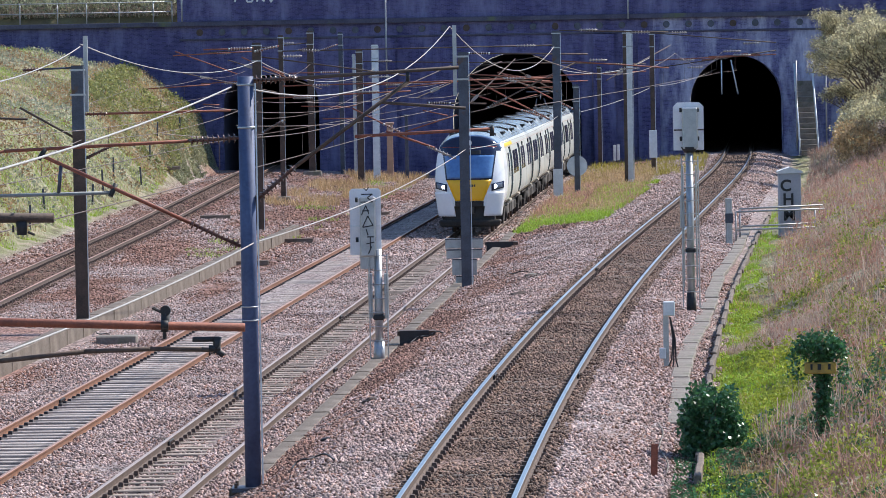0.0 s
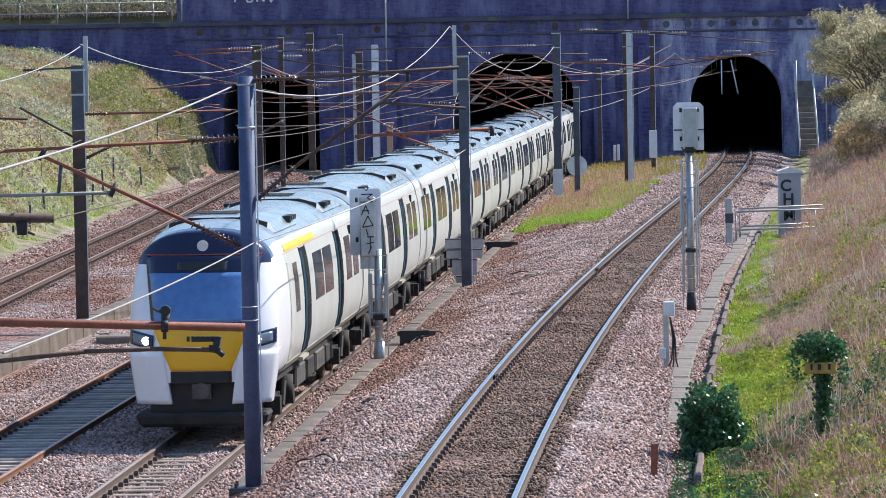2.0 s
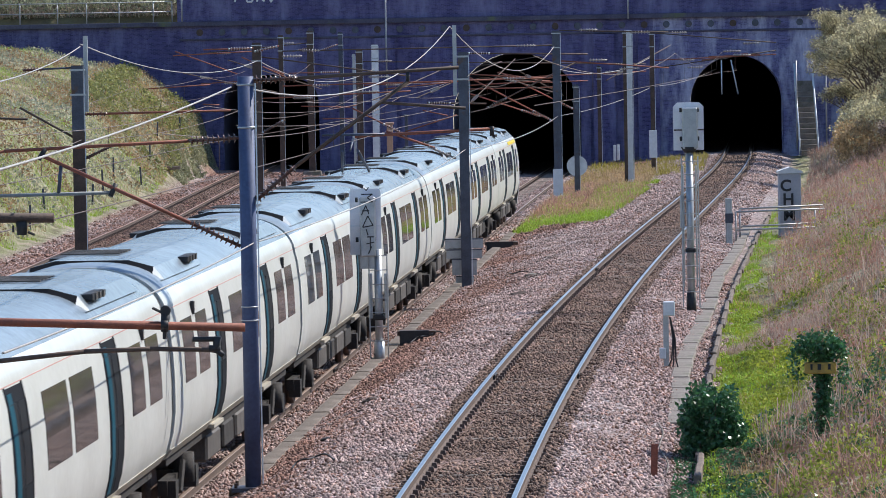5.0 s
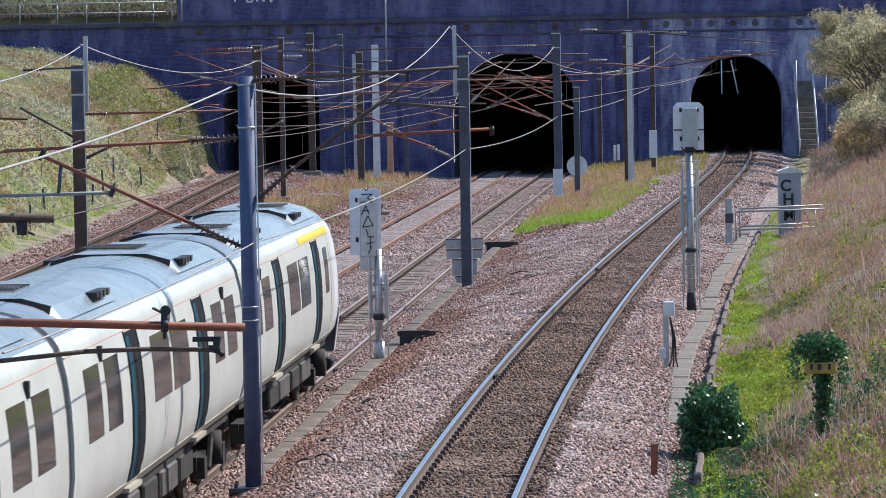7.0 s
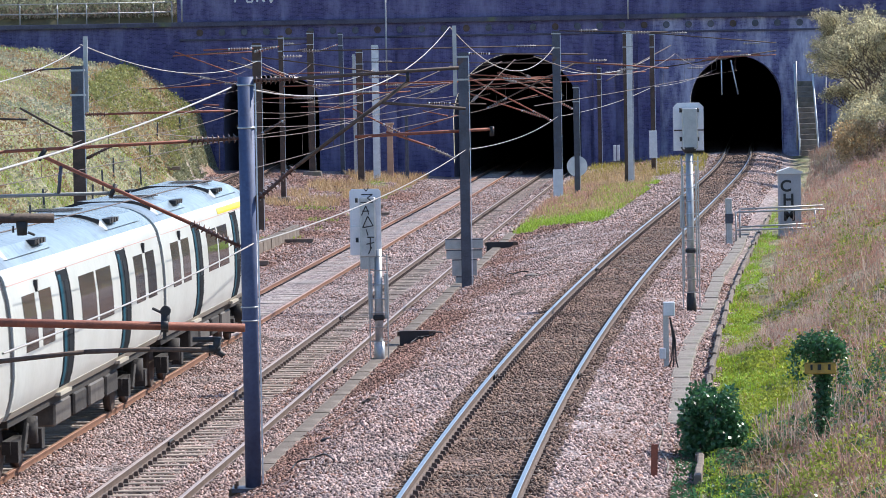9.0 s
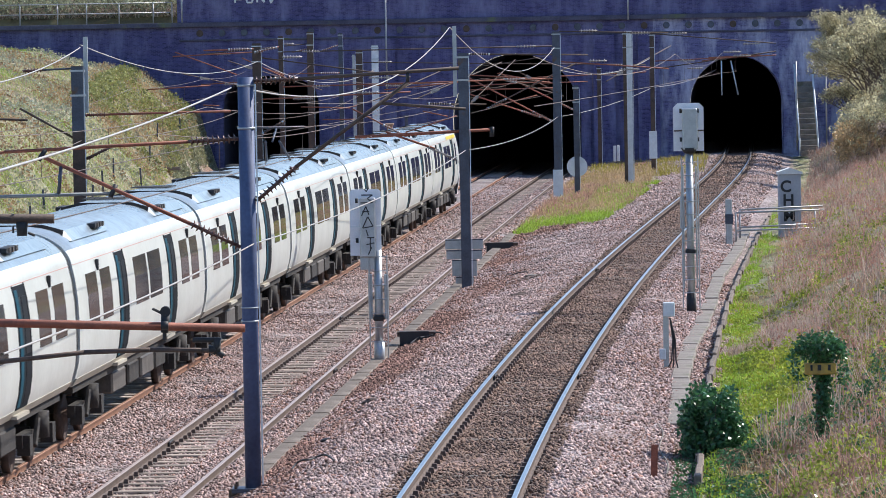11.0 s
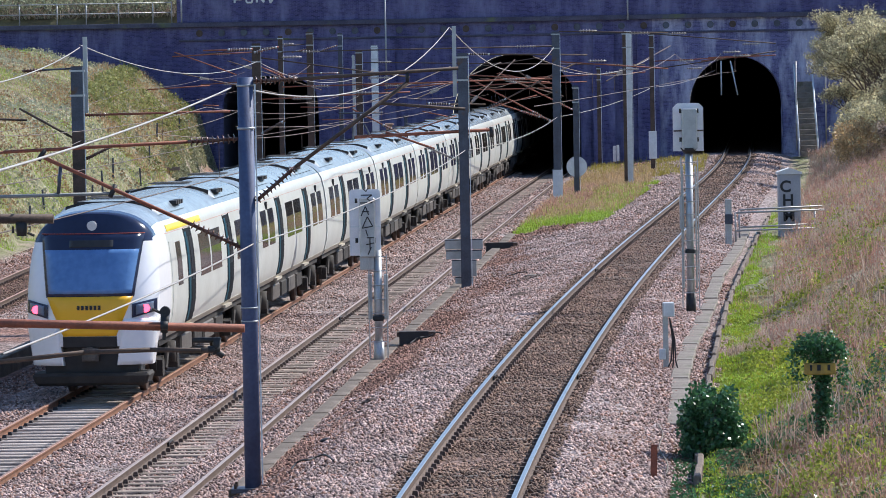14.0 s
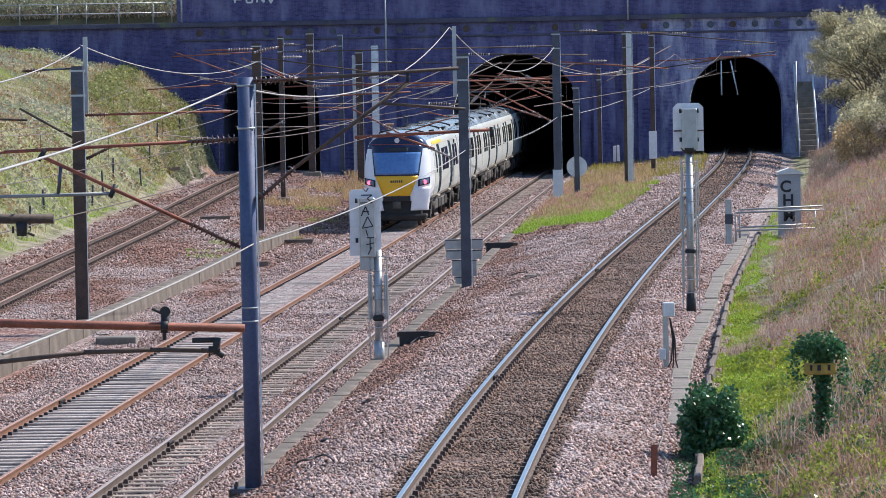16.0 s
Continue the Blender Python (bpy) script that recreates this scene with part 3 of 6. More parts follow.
def front_patch(corners, proud=0.015, n=10, back=0.05):
    """A patch on the cab front, from four (x, z) corners (lower left, lower right, upper right, upper left)."""
    bm = bmesh.new()
    (ax, az), (bx, bz), (cx, cz), (dx, dz) = corners
    tip = HL + 0.15
    front, rear = [], []
    for i in range(n + 1):
        v = i / n
        fr, bk = [], []
        for j in range(n + 1):
            u = j / n
            x = (ax + (bx - ax) * u) * (1 - v) + (dx + (cx - dx) * u) * v
            z = (az + (bz - az) * u) * (1 - v) + (dz + (cz - dz) * u) * v
            y = tip - nose_y(x, z)
            fr.append(bm.verts.new((x, y + proud, z)))
            bk.append(bm.verts.new((x, y - back, z)))
        front.append(fr), rear.append(bk)
    for i in range(n):
        for j in range(n):
            bm.faces.new((front[i][j], front[i][j + 1], front[i + 1][j + 1], front[i + 1][j])).smooth = True
    rim = [(0, j) for j in range(n + 1)] + [(i, n) for i in range(1, n + 1)] + [(n, j) for j in range(n - 1, -1, -1)] + [(i, 0) for i in range(n - 1, 0, -1)]
    for (i, j), (k, m) in zip(rim, rim[1:] + rim[:1]):
        bm.faces.new((front[k][m], front[i][j], rear[i][j], rear[k][m]))
    bmesh.ops.recalc_face_normals(bm, faces=bm.faces[:])
    return bm


DOORS = (-3.9, 3.9)
WINDOWS = [(-8.7, -7.35), (-6.85, -5.5), (-2.1, -0.15), (0.15, 2.1), (5.5, 6.85), (7.35, 8.7)]


def small(bm, *boxes):
    for c, s in boxes:
        box(bm, c, s)
    return bm


def build_car(cab=False, lamp=None, pantograph=False):
    car = empty("train_car")
    y1 = HL - CAB if cab else HL
    part("body", shell(-HL, y1), [BODY, ROOF], car, "white painted body shell with grey roof")
    doors = DOORS
    for s in (-1, 1):
        part("sole_bar", panel(s, -HL + 0.1, y1, 0.96, 1.10, 0.012, 3), GREYBAND, car, "grimy grey lower edge")
        part("cantrail_line", panel(s, -HL + 0.05, y1, 3.120, 3.131, 0.004, 1), REDLINE, car, "thin red line under the roof")
        for d in doors:
            door = part("door", panel(s, d - 0.64, d + 0.64, 1.10, 3.10, 0.008), DOORB, car, "dark sliding double doors with teal lower panels")
            for e in (-1, 1):
                y0, y1d = sorted((d + e * 0.03, d + e * 0.57))
                part("door_leaf", panel(s, y0, y1d, 1.16, 1.95, 0.012, 5), DOORB, door, "dark lower door panel")
                part("window", panel(s, y0 + 0.04, y1d - 0.04, 1.98, 2.92, 0.011, 4), DOORGLASS, door, "dark door window")
            t0, t1 = (d + 0.26, d + 0.56) if s < 0 else (d - 0.56, d - 0.26)
            part("door_stripe", panel(s, t0, t1, 1.14, 3.04, 0.016, 8), TEAL, door, "teal door leaf")
            for y0 in (d - 0.66, d + 0.58):
                part("door_frame", panel(s, y0, y0 + 0.08, 1.04, 3.12, 0.013), DOORB, door, "black door edge")
            bm = bmesh.new()
            box(bm, (s * (W2 - 0.19), d, 0.99), (0.26, 1.35, 0.06))
            part("door_step", bm, GREYBAND, car, "pale door step")
        for a, b in WINDOWS:
            if not cab or b < 5:
                part("window", panel(s, a, b, 1.98, 2.90, 0.008, 5), GLASS, car)
        for yy in (-7.1, 7.1):
            if not cab or yy < 6:
                part("side_camera", small(bmesh.new(), ((s * 1.33, yy, 3.0), (0.06, 0.10, 0.2))), BLACK, car, "black door light")
        if cab:
            part("yellow_stripe", panel(s, 1.0, 7.2, 3.155, 3.285, 0.009, 3), LEMON, car, "yellow band over the first doors")
            part("window", panel(s, 5.5, 6.3, 1.98, 2.9, 0.008, 5), GLASS, car)
            part("cab_door", panel(s, 6.75, 7.35, 1.15, 2.95, 0.01, 6), BODY, car, "white cab door")
    part("roof_pod", roof_pod(-8.7, -3.6), [ROOF, DOORB], car, "grey roof fairing")
    part("roof_pod", roof_pod(2.2 if cab else 3.6, 6.9 if cab else 8.7), [ROOF, DOORB], car, "grey roof fairing")
    for yy, e in ((-6.1, 1), (4.5 if cab else 6.1, -1)):
        for i in range(5):
            bm = bmesh.new()
            box(bm, (0.25, yy - 0.6 + i * 0.3, 3.815), (0.9, 0.11, 0.02))
            part("grille_slot", bm, UNDER_G, car)
        for sd in (-1, 1):
            bm = bmesh.new()
            box(bm, (sd * 1.0, yy + e * 1.3, 3.655), (0.16, 1.25, 0.08))
            vent = part("side_vent", bm, BLACK, car, "black vent opening")
            for i in range(3):
                bm = bmesh.new()
                box(bm, (sd * 1.06, yy + e * 1.3 - 0.36 + 0.36 * i, 3.655), (0.08, 0.10, 0.09))
                part("vent_bar", bm, UNDER_G, vent)
    # joints of the body, drawn round it as dark bands at the ends
    for yy in ((-HL,) if cab else (-HL, HL)):
        bm = bmesh.new()
        rg = ring()
        r0 = [bm.verts.new((x * 0.955, yy + 0.08 * (1 if yy < 0 else -1), 2.2 + (z - 2.2) * 0.965)) for x, z in rg]
        r1 = [bm.verts.new((x * 0.955, yy + 0.29 * (-1 if yy < 0 else 1), 2.2 + (z - 2.2) * 0.965)) for x, z in rg]
        for j in range(len(rg)):
            bm.faces.new((r0[j], r0[(j + 1) % len(rg)], r1[(j + 1) % len(rg)], r1[j]))
        bm.faces.new(r1), bm.faces.new(r0[::-1])
        bmesh.ops.recalc_face_normals(bm, faces=bm.faces[:])
        part("gangway", bm, BLACK, car, "black gangway bellows")
    # under the floor
    bm = bmesh.new()
    box(bm, (0, 0 if not cab else -0.6, 0.9), (2.3, 18.6 if not cab else 17.0, 0.2))
    part("underframe", bm, UNDER, car)
    for i, (yy, ln) in enumerate(((-3.3, 1.6), (-1.2, 1.9), (1.0, 1.5), (3.2, 1.9))):
        bm = bmesh.new()
        box(bm, (0, yy, 0.60), (2.36, ln, 0.42))
        bevel(bm, 0.04)
        part("equipment_case", bm, UNDER_G if i % 2 else UNDER, car, "grimy equipment case")
    bogie(car, -7.0), bogie(car, 6.2 if cab else 7.0)
    if pantograph:
        bm = bmesh.new()
        rod(bm, (-0.35, -1.0, 3.78), (-0.2, 0.7, 4.35), 0.035), rod(bm, (0.35, -1.0, 3.78), (0.2, 0.7, 4.35), 0.035)
        rod(bm, (0, 0.7, 4.35), (0, -0.6, 4.72), 0.03), rod(bm, (-0.8, -0.6, 4.74), (0.8, -0.6, 4.74), 0.03), rod(bm, (-0.8, -0.3, 4.74), (0.8, -0.3, 4.74), 0.03)
        rod(bm, (-0.3, -0.6, 4.72), (-0.3, -0.3, 4.74), 0.02), rod(bm, (0.3, -0.6, 4.72), (0.3, -0.3, 4.74), 0.02)
        part("pantograph", bm, STEEL_DARK, car, "raised pantograph")
    if cab:
        nose = part("nose", nose_shell(), [NOSE_W, ROOF, NAVY], car, "white rounded cab end")
        mask = part("mask", front_patch(((-0.90, 1.95), (0.90, 1.95), (1.06, 3.22), (-1.06, 3.22))), NAVY, nose, "dark blue surround of the windscreen")
        part("windscreen", front_patch(((-0.85, 2.02), (0.85, 2.02), (0.97, 2.90), (-0.97, 2.90)), 0.022), SCREEN, mask, "windscreen with the blue sky reflection put into its colour")
        part("destination_display", front_patch(((-0.45, 2.95), (0.45, 2.95), (0.45, 3.09), (-0.45, 3.09)), 0.022), GLASS, mask)
        part("red_line", front_patch(((-1.06, 3.215), (1.06, 3.215), (1.06, 3.23), (-1.06, 3.23)), 0.02), FRONTLINE, mask)
        part("yellow_panel", front_patch(((-0.54, 1.16), (0.54, 1.16), (0.88, 1.96), (-0.88, 1.96)), 0.018), YELLOW, nose, "yellow warning panel")
        part("lower_panel", front_patch(((-0.55, 0.93), (0.55, 0.93), (0.55, 1.15), (-0.55, 1.15)), 0.017), BLACK, nose, "black panel over the coupler")
        for s in (-1, 1):
            xs = sorted((s * 0.86, s * 1.33))
            h = part("headlight", front_patch(((xs[0], 1.52), (xs[1], 1.64), (xs[1], 1.90), (xs[0], 1.80)) if s > 0 else ((xs[0], 1.64), (xs[1], 1.52), (xs[1], 1.80), (xs[0], 1.90)), 0.02), NAVY, nose, "dark headlight cluster")
            lx = sorted((s * 0.94, s * 1.27))
            part("lens", front_patch(((lx[0], 1.58), (lx[1], 1.66), (lx[1], 1.84), (lx[0], 1.78)) if s > 0 else ((lx[0], 1.66), (lx[1], 1.58), (lx[1], 1.78), (lx[0], 1.84)), 0.026, 5), LENS, h, "glassy lamp lens")
            xx = s * 1.0 if lamp is LAMP_W else s * 1.12
            bm = bmesh.new()
            yy = HL + 0.15 - nose_y(xx, 1.70) + 0.02
            rod(bm, (xx, yy - 0.03, 1.70), (xx, yy + 0.03, 1.70), 0.075 if lamp is LAMP_W else 0.085, 14)
            part("lamp", bm, lamp, h, "glowing lamp")
            # white lower cheek beside the coupler
            part("cheek", front_patch(((s * 0.88 - 0.34, 0.56), (s * 0.88 + 0.34, 0.56), (s * 1.02 + 0.34, 1.5), (s * 1.02 - 0.34, 1.5)), 0.016, back=0.4), NOSE_W, nose, "white lower cheek")
        bm = bmesh.new()
        yy = HL + 0.15 - nose_y(0, 3.38)
        rod(bm, (0, yy - 0.02, 3.38), (0, yy + 0.05, 3.38), 0.10, 16)
        part("top_lamp", bm, LAMP_OFF, nose, "round marker lamp over the windscreen")
        for i in range(6):
            bm = bmesh.new()
            box(bm, (-0.21 + i * 0.085, HL + 0.172, 1.74), (0.055, 0.012, 0.09))
            part("number_bar", bm, BLACK, nose, "dark number bar")
        bm = bmesh.new()
        box(bm, (0, HL - 0.62, 0.72), (1.9, 1.0, 0.86))
        part("coupler_recess", bm, BLACK, nose, "black recess behind the coupler")
        bm = bmesh.new()
        box(bm, (0, HL - 0.08, 0.80), (0.34, 0.4, 0.30)), rod(bm, (0, HL - 0.4, 0.80), (0, HL + 0.2, 0.80), 0.15, 14), box(bm, (0, HL - 0.02, 1.06), (0.5, 0.2, 0.12))
        part("coupler", bm, UNDER_G, nose, "grey coupler")
        bm = bmesh.new()
        box(bm, (0, HL - 0.35, 0.28), (2.25, 0.9, 0.26), taper=1.08)
        bevel(bm, 0.06)
        part("snow_skirt", bm, UNDER, nose, "dark front skirt")
    for child in car.children:          # the bodies ride high on their springs
        if not child.name.startswith("bogie"):
            child.location.z += 0.14
    return tagged(car, "white electric train car with grey roof and black-edged doors", "train car")


PITCHLEN = 20.2
PROTO = {"mid": build_car(), "panto": build_car(pantograph=True), "head": build_car(True, LAMP_W), "tail": build_car(True, LAMP_R)}
used = set()


def take(kind):
    ob = PROTO[kind] if kind not in used else copy_thing(PROTO[kind], Matrix())
    used.add(kind)
    return ob


def car_pose(k, y, flip):
    """A car stands on the track with its bogies at either side of y."""
    xa, xb = track_x(k, y - 7), track_x(k, y + 7)
    return Matrix.Translation(((xa + xb) / 2, y, track_z(k, y))) @ Matrix.Rotation(-math.atan2(xb - xa, 14.0) + (math.pi if flip else 0), 4, "Z")


TRAINS = []
for group, k, y_front, v, lamps in (("cars of the train that comes out of the tunnel", "C", lambda t: 169.5 - 45.5 * t, -1, ("head", "tail")),
                                    ("cars of the train that runs into the tunnel", "B", lambda t: 111.0 + 44.15 * (t - 14.5), 1, ("tail", "tail"))):
    for i in range(12):
        kind = lamps[0] if i == 0 else lamps[1] if i == 11 else "panto" if i in (3, 8) else "mid"
        car = tagged(take(kind), "", "", group)
        if i == 0 and k == "C":
            tagged(car, "white driving car with yellow front panel and lit white headlights")
        elif i in (0, 11):
            tagged(car, "white driving car with yellow front panel and red tail lights")
        # the end nearest the camera is car 0
        TRAINS.append((car, k, y_front, i, i != 11))


# ---- masts, arms and wires of the overhead line ----
def spot(x, y, sink=0.05):
    return Vector((x, y, ground_z(x, y) - sink))


def h_beam(bm, h, w, d, t=0.018):
    box(bm, (0, -d / 2, h / 2), (w, t, h)), box(bm, (0, d / 2, h / 2), (w, t, h)), box(bm, (0, 0, h / 2), (t, d - t, h))


def mast(x, y, h, w, material, label, foot=0.0, ext=0.0, pale_foot=0.0, turn=0.0, tube=False, ext_x=0.0):
    m = empty("catenary_mast", Matrix.Translation(spot(x, y)) @ Matrix.Rotation(turn, 4, "Z"))
    tagged(m, label, "catenary mast", "catenary masts")
    bm = bmesh.new()
    if tube:
        rod(bm, (0, 0, 0), (0, 0, h), w / 2, 28)
    else:
        h_beam(bm, h, w, w)
    part("column", bm, material, m)
    for z in ([h - 0.12, h - 0.75] if h > 4 else []):
        bm = bmesh.new()
        if tube:
            rod(bm, (0, 0, z - 0.015), (0, 0, z + 0.015), w / 2 + 0.012, 24)
        else:
            box(bm, (0, 0, z), (w + 0.07, w + 0.07, 0.05))
        part("collar", bm, GALV, m, "steel clamp band")
    # thin pale rod that draws the sunlit right edge of the mast
    bm = bmesh.new()
    rod(bm, (w / 2 + 0.03, -w / 2 - 0.01, 0), (w / 2 + 0.03, -w / 2 - 0.01, h - 0.1), 0.012, 5)
    part("lit_edge_strip", bm, GALV_PALE, m, "pale strip standing in for the sunlit mast edge")
    if foot:
        bm = bmesh.new()
        box(bm, (0, 0, 0.12), (foot, foot, 0.36), taper=0.9)
        bevel(bm, 0.03)
        part("foundation", bm, KERB, m, "concrete foundation")
    if ext:
        bm = bmesh.new()
        box(bm, (ext_x, w / 2 + 0.06, h + abs(ext) / 2 - 0.6), (0.11, 0.11, abs(ext) + 1.2))
        part("extension", bm, GALV, m, "galvanised extension post")
    if pale_foot:
        bm = bmesh.new()
        box(bm, (0, 0, pale_foot / 2 + 0.02), (w + 0.10, w + 0.10, pale_foot))
        part("sleeve", bm, GALV_PALE, m, "pale grey lower sleeve")
    return m


near = mast(-2.86, 64.8, 6.14, 0.236, NEAR_STEEL, "dark blue-black tubular steel catenary mast on the ballast", tube=True)
bm = bmesh.new()
box(bm, (0, 0, 0.06), (0.62, 0.5, 0.06))
part("base_plate", bm, STEEL_DARK, near)
for dx, dy in ((-0.25, -0.19), (0.25, -0.19), (-0.25, 0.19), (0.25, 0.19)):
    bm = bmesh.new()
    rod(bm, (dx, dy, 0.03), (dx, dy, 0.16), 0.025, 6)
    part("bolt", bm, STEEL_RUST, near)
for z in (2.55, 2.75):
    bm = bmesh.new()
    rod(bm, (0, 0, z - 0.01), (0, 0, z + 0.01), 0.128, 24)
    part("band", bm, GALV, near, "thin steel band")
left_mast = mast(-9.28, 112.9, 6.95, 0.30, STEEL_RUST, "rusted steel catenary mast beside the low concrete wall", ext=0.75, ext_x=0.2)
bm = bmesh.new()
box(bm, (0, 0, 6.1), (0.304, 0.33, 1.68))
part("upper_sleeve", bm, STEEL_DARK, left_mast, "galvanised upper sleeve")
middle = mast(0.64, 122.2, 6.55, 0.27, STEEL_DARK, "dark weathered catenary mast with a sign fixed low down", ext=0.75, ext_x=-0.22)
mast(5.17, 195.6, 7.55, 0.33, STEEL_DARK, "dark catenary mast with pale grey lower sleeve", pale_foot=1.4)
disc_mast = mast(6.06, 197.0, 5.05, 0.24, STEEL_DARK, "slim dark post carrying a round disc")
mast(8.77, 204.9, 7.25, 0.32, GALV_PALE, "pale galvanised catenary mast on rough grass")
mast(8.58, 204.4, 7.25, 0.15, STEEL_RUST, "thin rusted mast beside a pale one")
mast(10.83, 224.9, 7.2, 0.21, STEEL_RUST, "slim rusted catenary mast with pale cable ducts")
mast(-7.45, 179.5, 7.7, 0.34, STEEL_RUST, "rusted brown catenary mast by the low wall")
mast(-7.58, 210.6, 8.0, 0.22, STEEL_RUST, "slim rusted mast on a concrete block", foot=0.75)
mast(-7.3, 249.0, 8.2, 0.36, STEEL_RUST, "brown rusted catenary mast on a concrete block", foot=1.1)
mast(-5.7, 254.0, 8.2, 0.24, STEEL_DARK, "slim dark mast close to the tunnel wall")
mast(-4.37, 239.6, 7.3, 0.34, STEEL_RUST, "brown rusted catenary mast in rough grass")
mast(-3.6, 244.8, 7.6, 0.36, GALV_PALE, "pale galvanised catenary mast in rough grass")
mast(9.05, 251.0, 5.8, 0.20, STEEL_RUST, "slim rusted post against the tunnel wall")
mast(-4.9, 251.0, 7.0, 0.14, GALV, "thin galvanised post near the tunnel wall")
for x, y, h, w, mt, lb in ((-2.9, 250.0, 3.1, 0.36, mat("sandstone_post", (0.55, 0.36, 0.24), (0.42, 0.26, 0.18), 3, 0.9, 0, 0.3, 30), "tan concrete post with a flat cap"), (-1.95, 250.0, 3.6, 0.2, STEEL_DARK, "dark slim steel post by the wall")):
    p = empty("lineside_post", Matrix.Translation(spot(x, y)))
    tagged(p, lb, "post")
    bm = bmesh.new()
    box(bm, (0, 0, h / 2), (w, w, h), taper=0.92)
    bevel(bm, 0.02)
    part("shaft", bm, mt, p)
    bm = bmesh.new()
    box(bm, (0, 0, h + 0.05), (w + 0.12, w + 0.12, 0.12))
    bevel(bm, 0.02)
    part("cap", bm, mt, p)

# round disc, seen from behind, on its post
bm = bmesh.new()
rod(bm, (0, -0.20, 1.42), (0, -0.17, 1.42), 0.46, 32)
part("disc", bm, GALV_PALE, disc_mast, "pale round disc seen from behind")
bm = bmesh.new()
box(bm, (0, -0.235, 1.42), (0.22, 0.06, 1.15))
part("disc_bracket", bm, STEEL_DARK, disc_mast)
# sign of stepped blue-grey plates, on the middle mast
for i, (w, z, h) in enumerate(((1.06, 1.24, 0.28), (1.0, 0.95, 0.26), (0.69, 0.58, 0.46), (0.5, 0.24, 0.2))):
    bm = bmesh.new()
    box(bm, (-0.05, 0.19, z), (w, 0.03, h))
    bevel(bm, 0.008)
    part("sign_plate", bm, GALV, middle, "blue-grey metal plate seen from behind")
    bm = bmesh.new()
    box(bm, (-0.05, 0.165, z + h / 2 - 0.02), (w, 0.03, 0.03))
    part("sign_rail", bm, STEEL_DARK, middle)


def insulator(name_parent, p, q, material, n=8, r=0.075):
    """A string of ribbed discs from p to q."""
    bm = bmesh.new()
    p, q = Vector(p), Vector(q)
    rod(bm, p, q, 0.03, 8)
    for i in range(n):
        c = p + (q - p) * ((i + 0.7) / (n + 0.4))
        d = (q - p).normalized() * 0.018
        rod(bm, c - d, c + d * 0.4, r, 12, r * 0.55)
    return part("insulator", bm, material, name_parent, "ribbed insulator")


def bar(parent, name, p, q, r, material, label=""):
    bm = bmesh.new()
    rod(bm, p, q, r, 10)
    return part(name, bm, material, parent, label)


def arm_thing(label, at, size=1.0):
    a = empty("cantilever_arm", Matrix.Translation(at) @ Matrix.Scale(size, 4))
    return tagged(a, label, "cantilever arm", "cantilever arms")


# arm on the near mast, reaching over its track
T = Vector((-2.86, 64.8, 0.704))
a = arm_thing("rusty tubular cantilever arm with ribbed brown insulators", T, 0.897)
bar(a, "tie", (-3.97, 0, 5.43), (-0.95, 0, 5.545), 0.028, ARM, "rust-red tie tube")
insulator(a, (-0.95, 0, 5.545), (-0.13, 0, 5.58), INSUL, 9, 0.085)
bar(a, "strut", (-3.39, 0, 5.36), (-0.95, 0, 4.20), 0.032, ARM, "rust-red diagonal strut")
insulator(a, (-0.95, 0, 4.20), (-0.13, 0, 3.80), INSUL, 10, 0.085)
bar(a, "dropper_bar", (-3.05, 0, 5.18), (-3.10, 0, 4.72), 0.03, STEEL_DARK)
bar(a, "registration_tube", (-4.9, 0, 4.69), (-2.2, 0, 4.72), 0.03, TUBE, "grey registration tube")
bar(a, "clamp", (-2.25, -0.03, 4.66), (-2.16, 0.03, 4.86), 0.04, BLACK)
bar(a, "clamp", (-3.42, 0, 5.28), (-3.3, 0, 5.46), 0.04, BLACK)
bar(a, "steady_arm", (-3.97, 0, 5.43), (-4.6, 0.2, 5.30), 0.022, ARM)
a = arm_thing("brown tubular cantilever arm reaching towards the raised track", T, 0.897)
insulator(a, (0.14, 0, 6.52), (0.86, 0, 6.54), INSUL, 9, 0.085)
bar(a, "tie", (0.86, 0, 6.54), (3.5, 0, 6.67), 0.03, STEEL_RUST, "brown tie tube")
insulator(a, (0.14, 0, 4.55), (0.80, 0, 5.10), INSUL, 10, 0.085)
bar(a, "strut", (0.80, 0, 5.10), (2.66, 0, 6.45), 0.032, STEEL_RUST, "brown diagonal strut")
bar(a, "dropper_bar", (2.66, 0, 6.45), (2.66, 0, 6.62), 0.03, BLACK)
bar(a, "registration_tube", (2.2, 0, 6.12), (3.6, 0, 6.0), 0.025, STEEL_RUST)
# arms that reach in from masts out of view, close to the eye
a = arm_thing("rust-brown cantilever tubes with black wire clamps", (-1.36, 30, 5.0))
bar(a, "upper_tube", (-3.4, 0, 0.155), (0, 0, 0.02), 0.029, ARM, "rust-red tube")
bm = bmesh.new()
pts = [(-3.2, 0, -0.30), (-1.68, 0, -0.18), (-1.1, 0, -0.125), (-0.65, 0, -0.115), (-0.3, 0, -0.125), (-0.18, 0, -0.135)]
for i in range(len(pts) - 1):
    rod(bm, pts[i], pts[i + 1], 0.0165, 10)
part("steady_arm", bm, STEEL_RUST, a, "bent brown steady arm")
bm = bmesh.new()
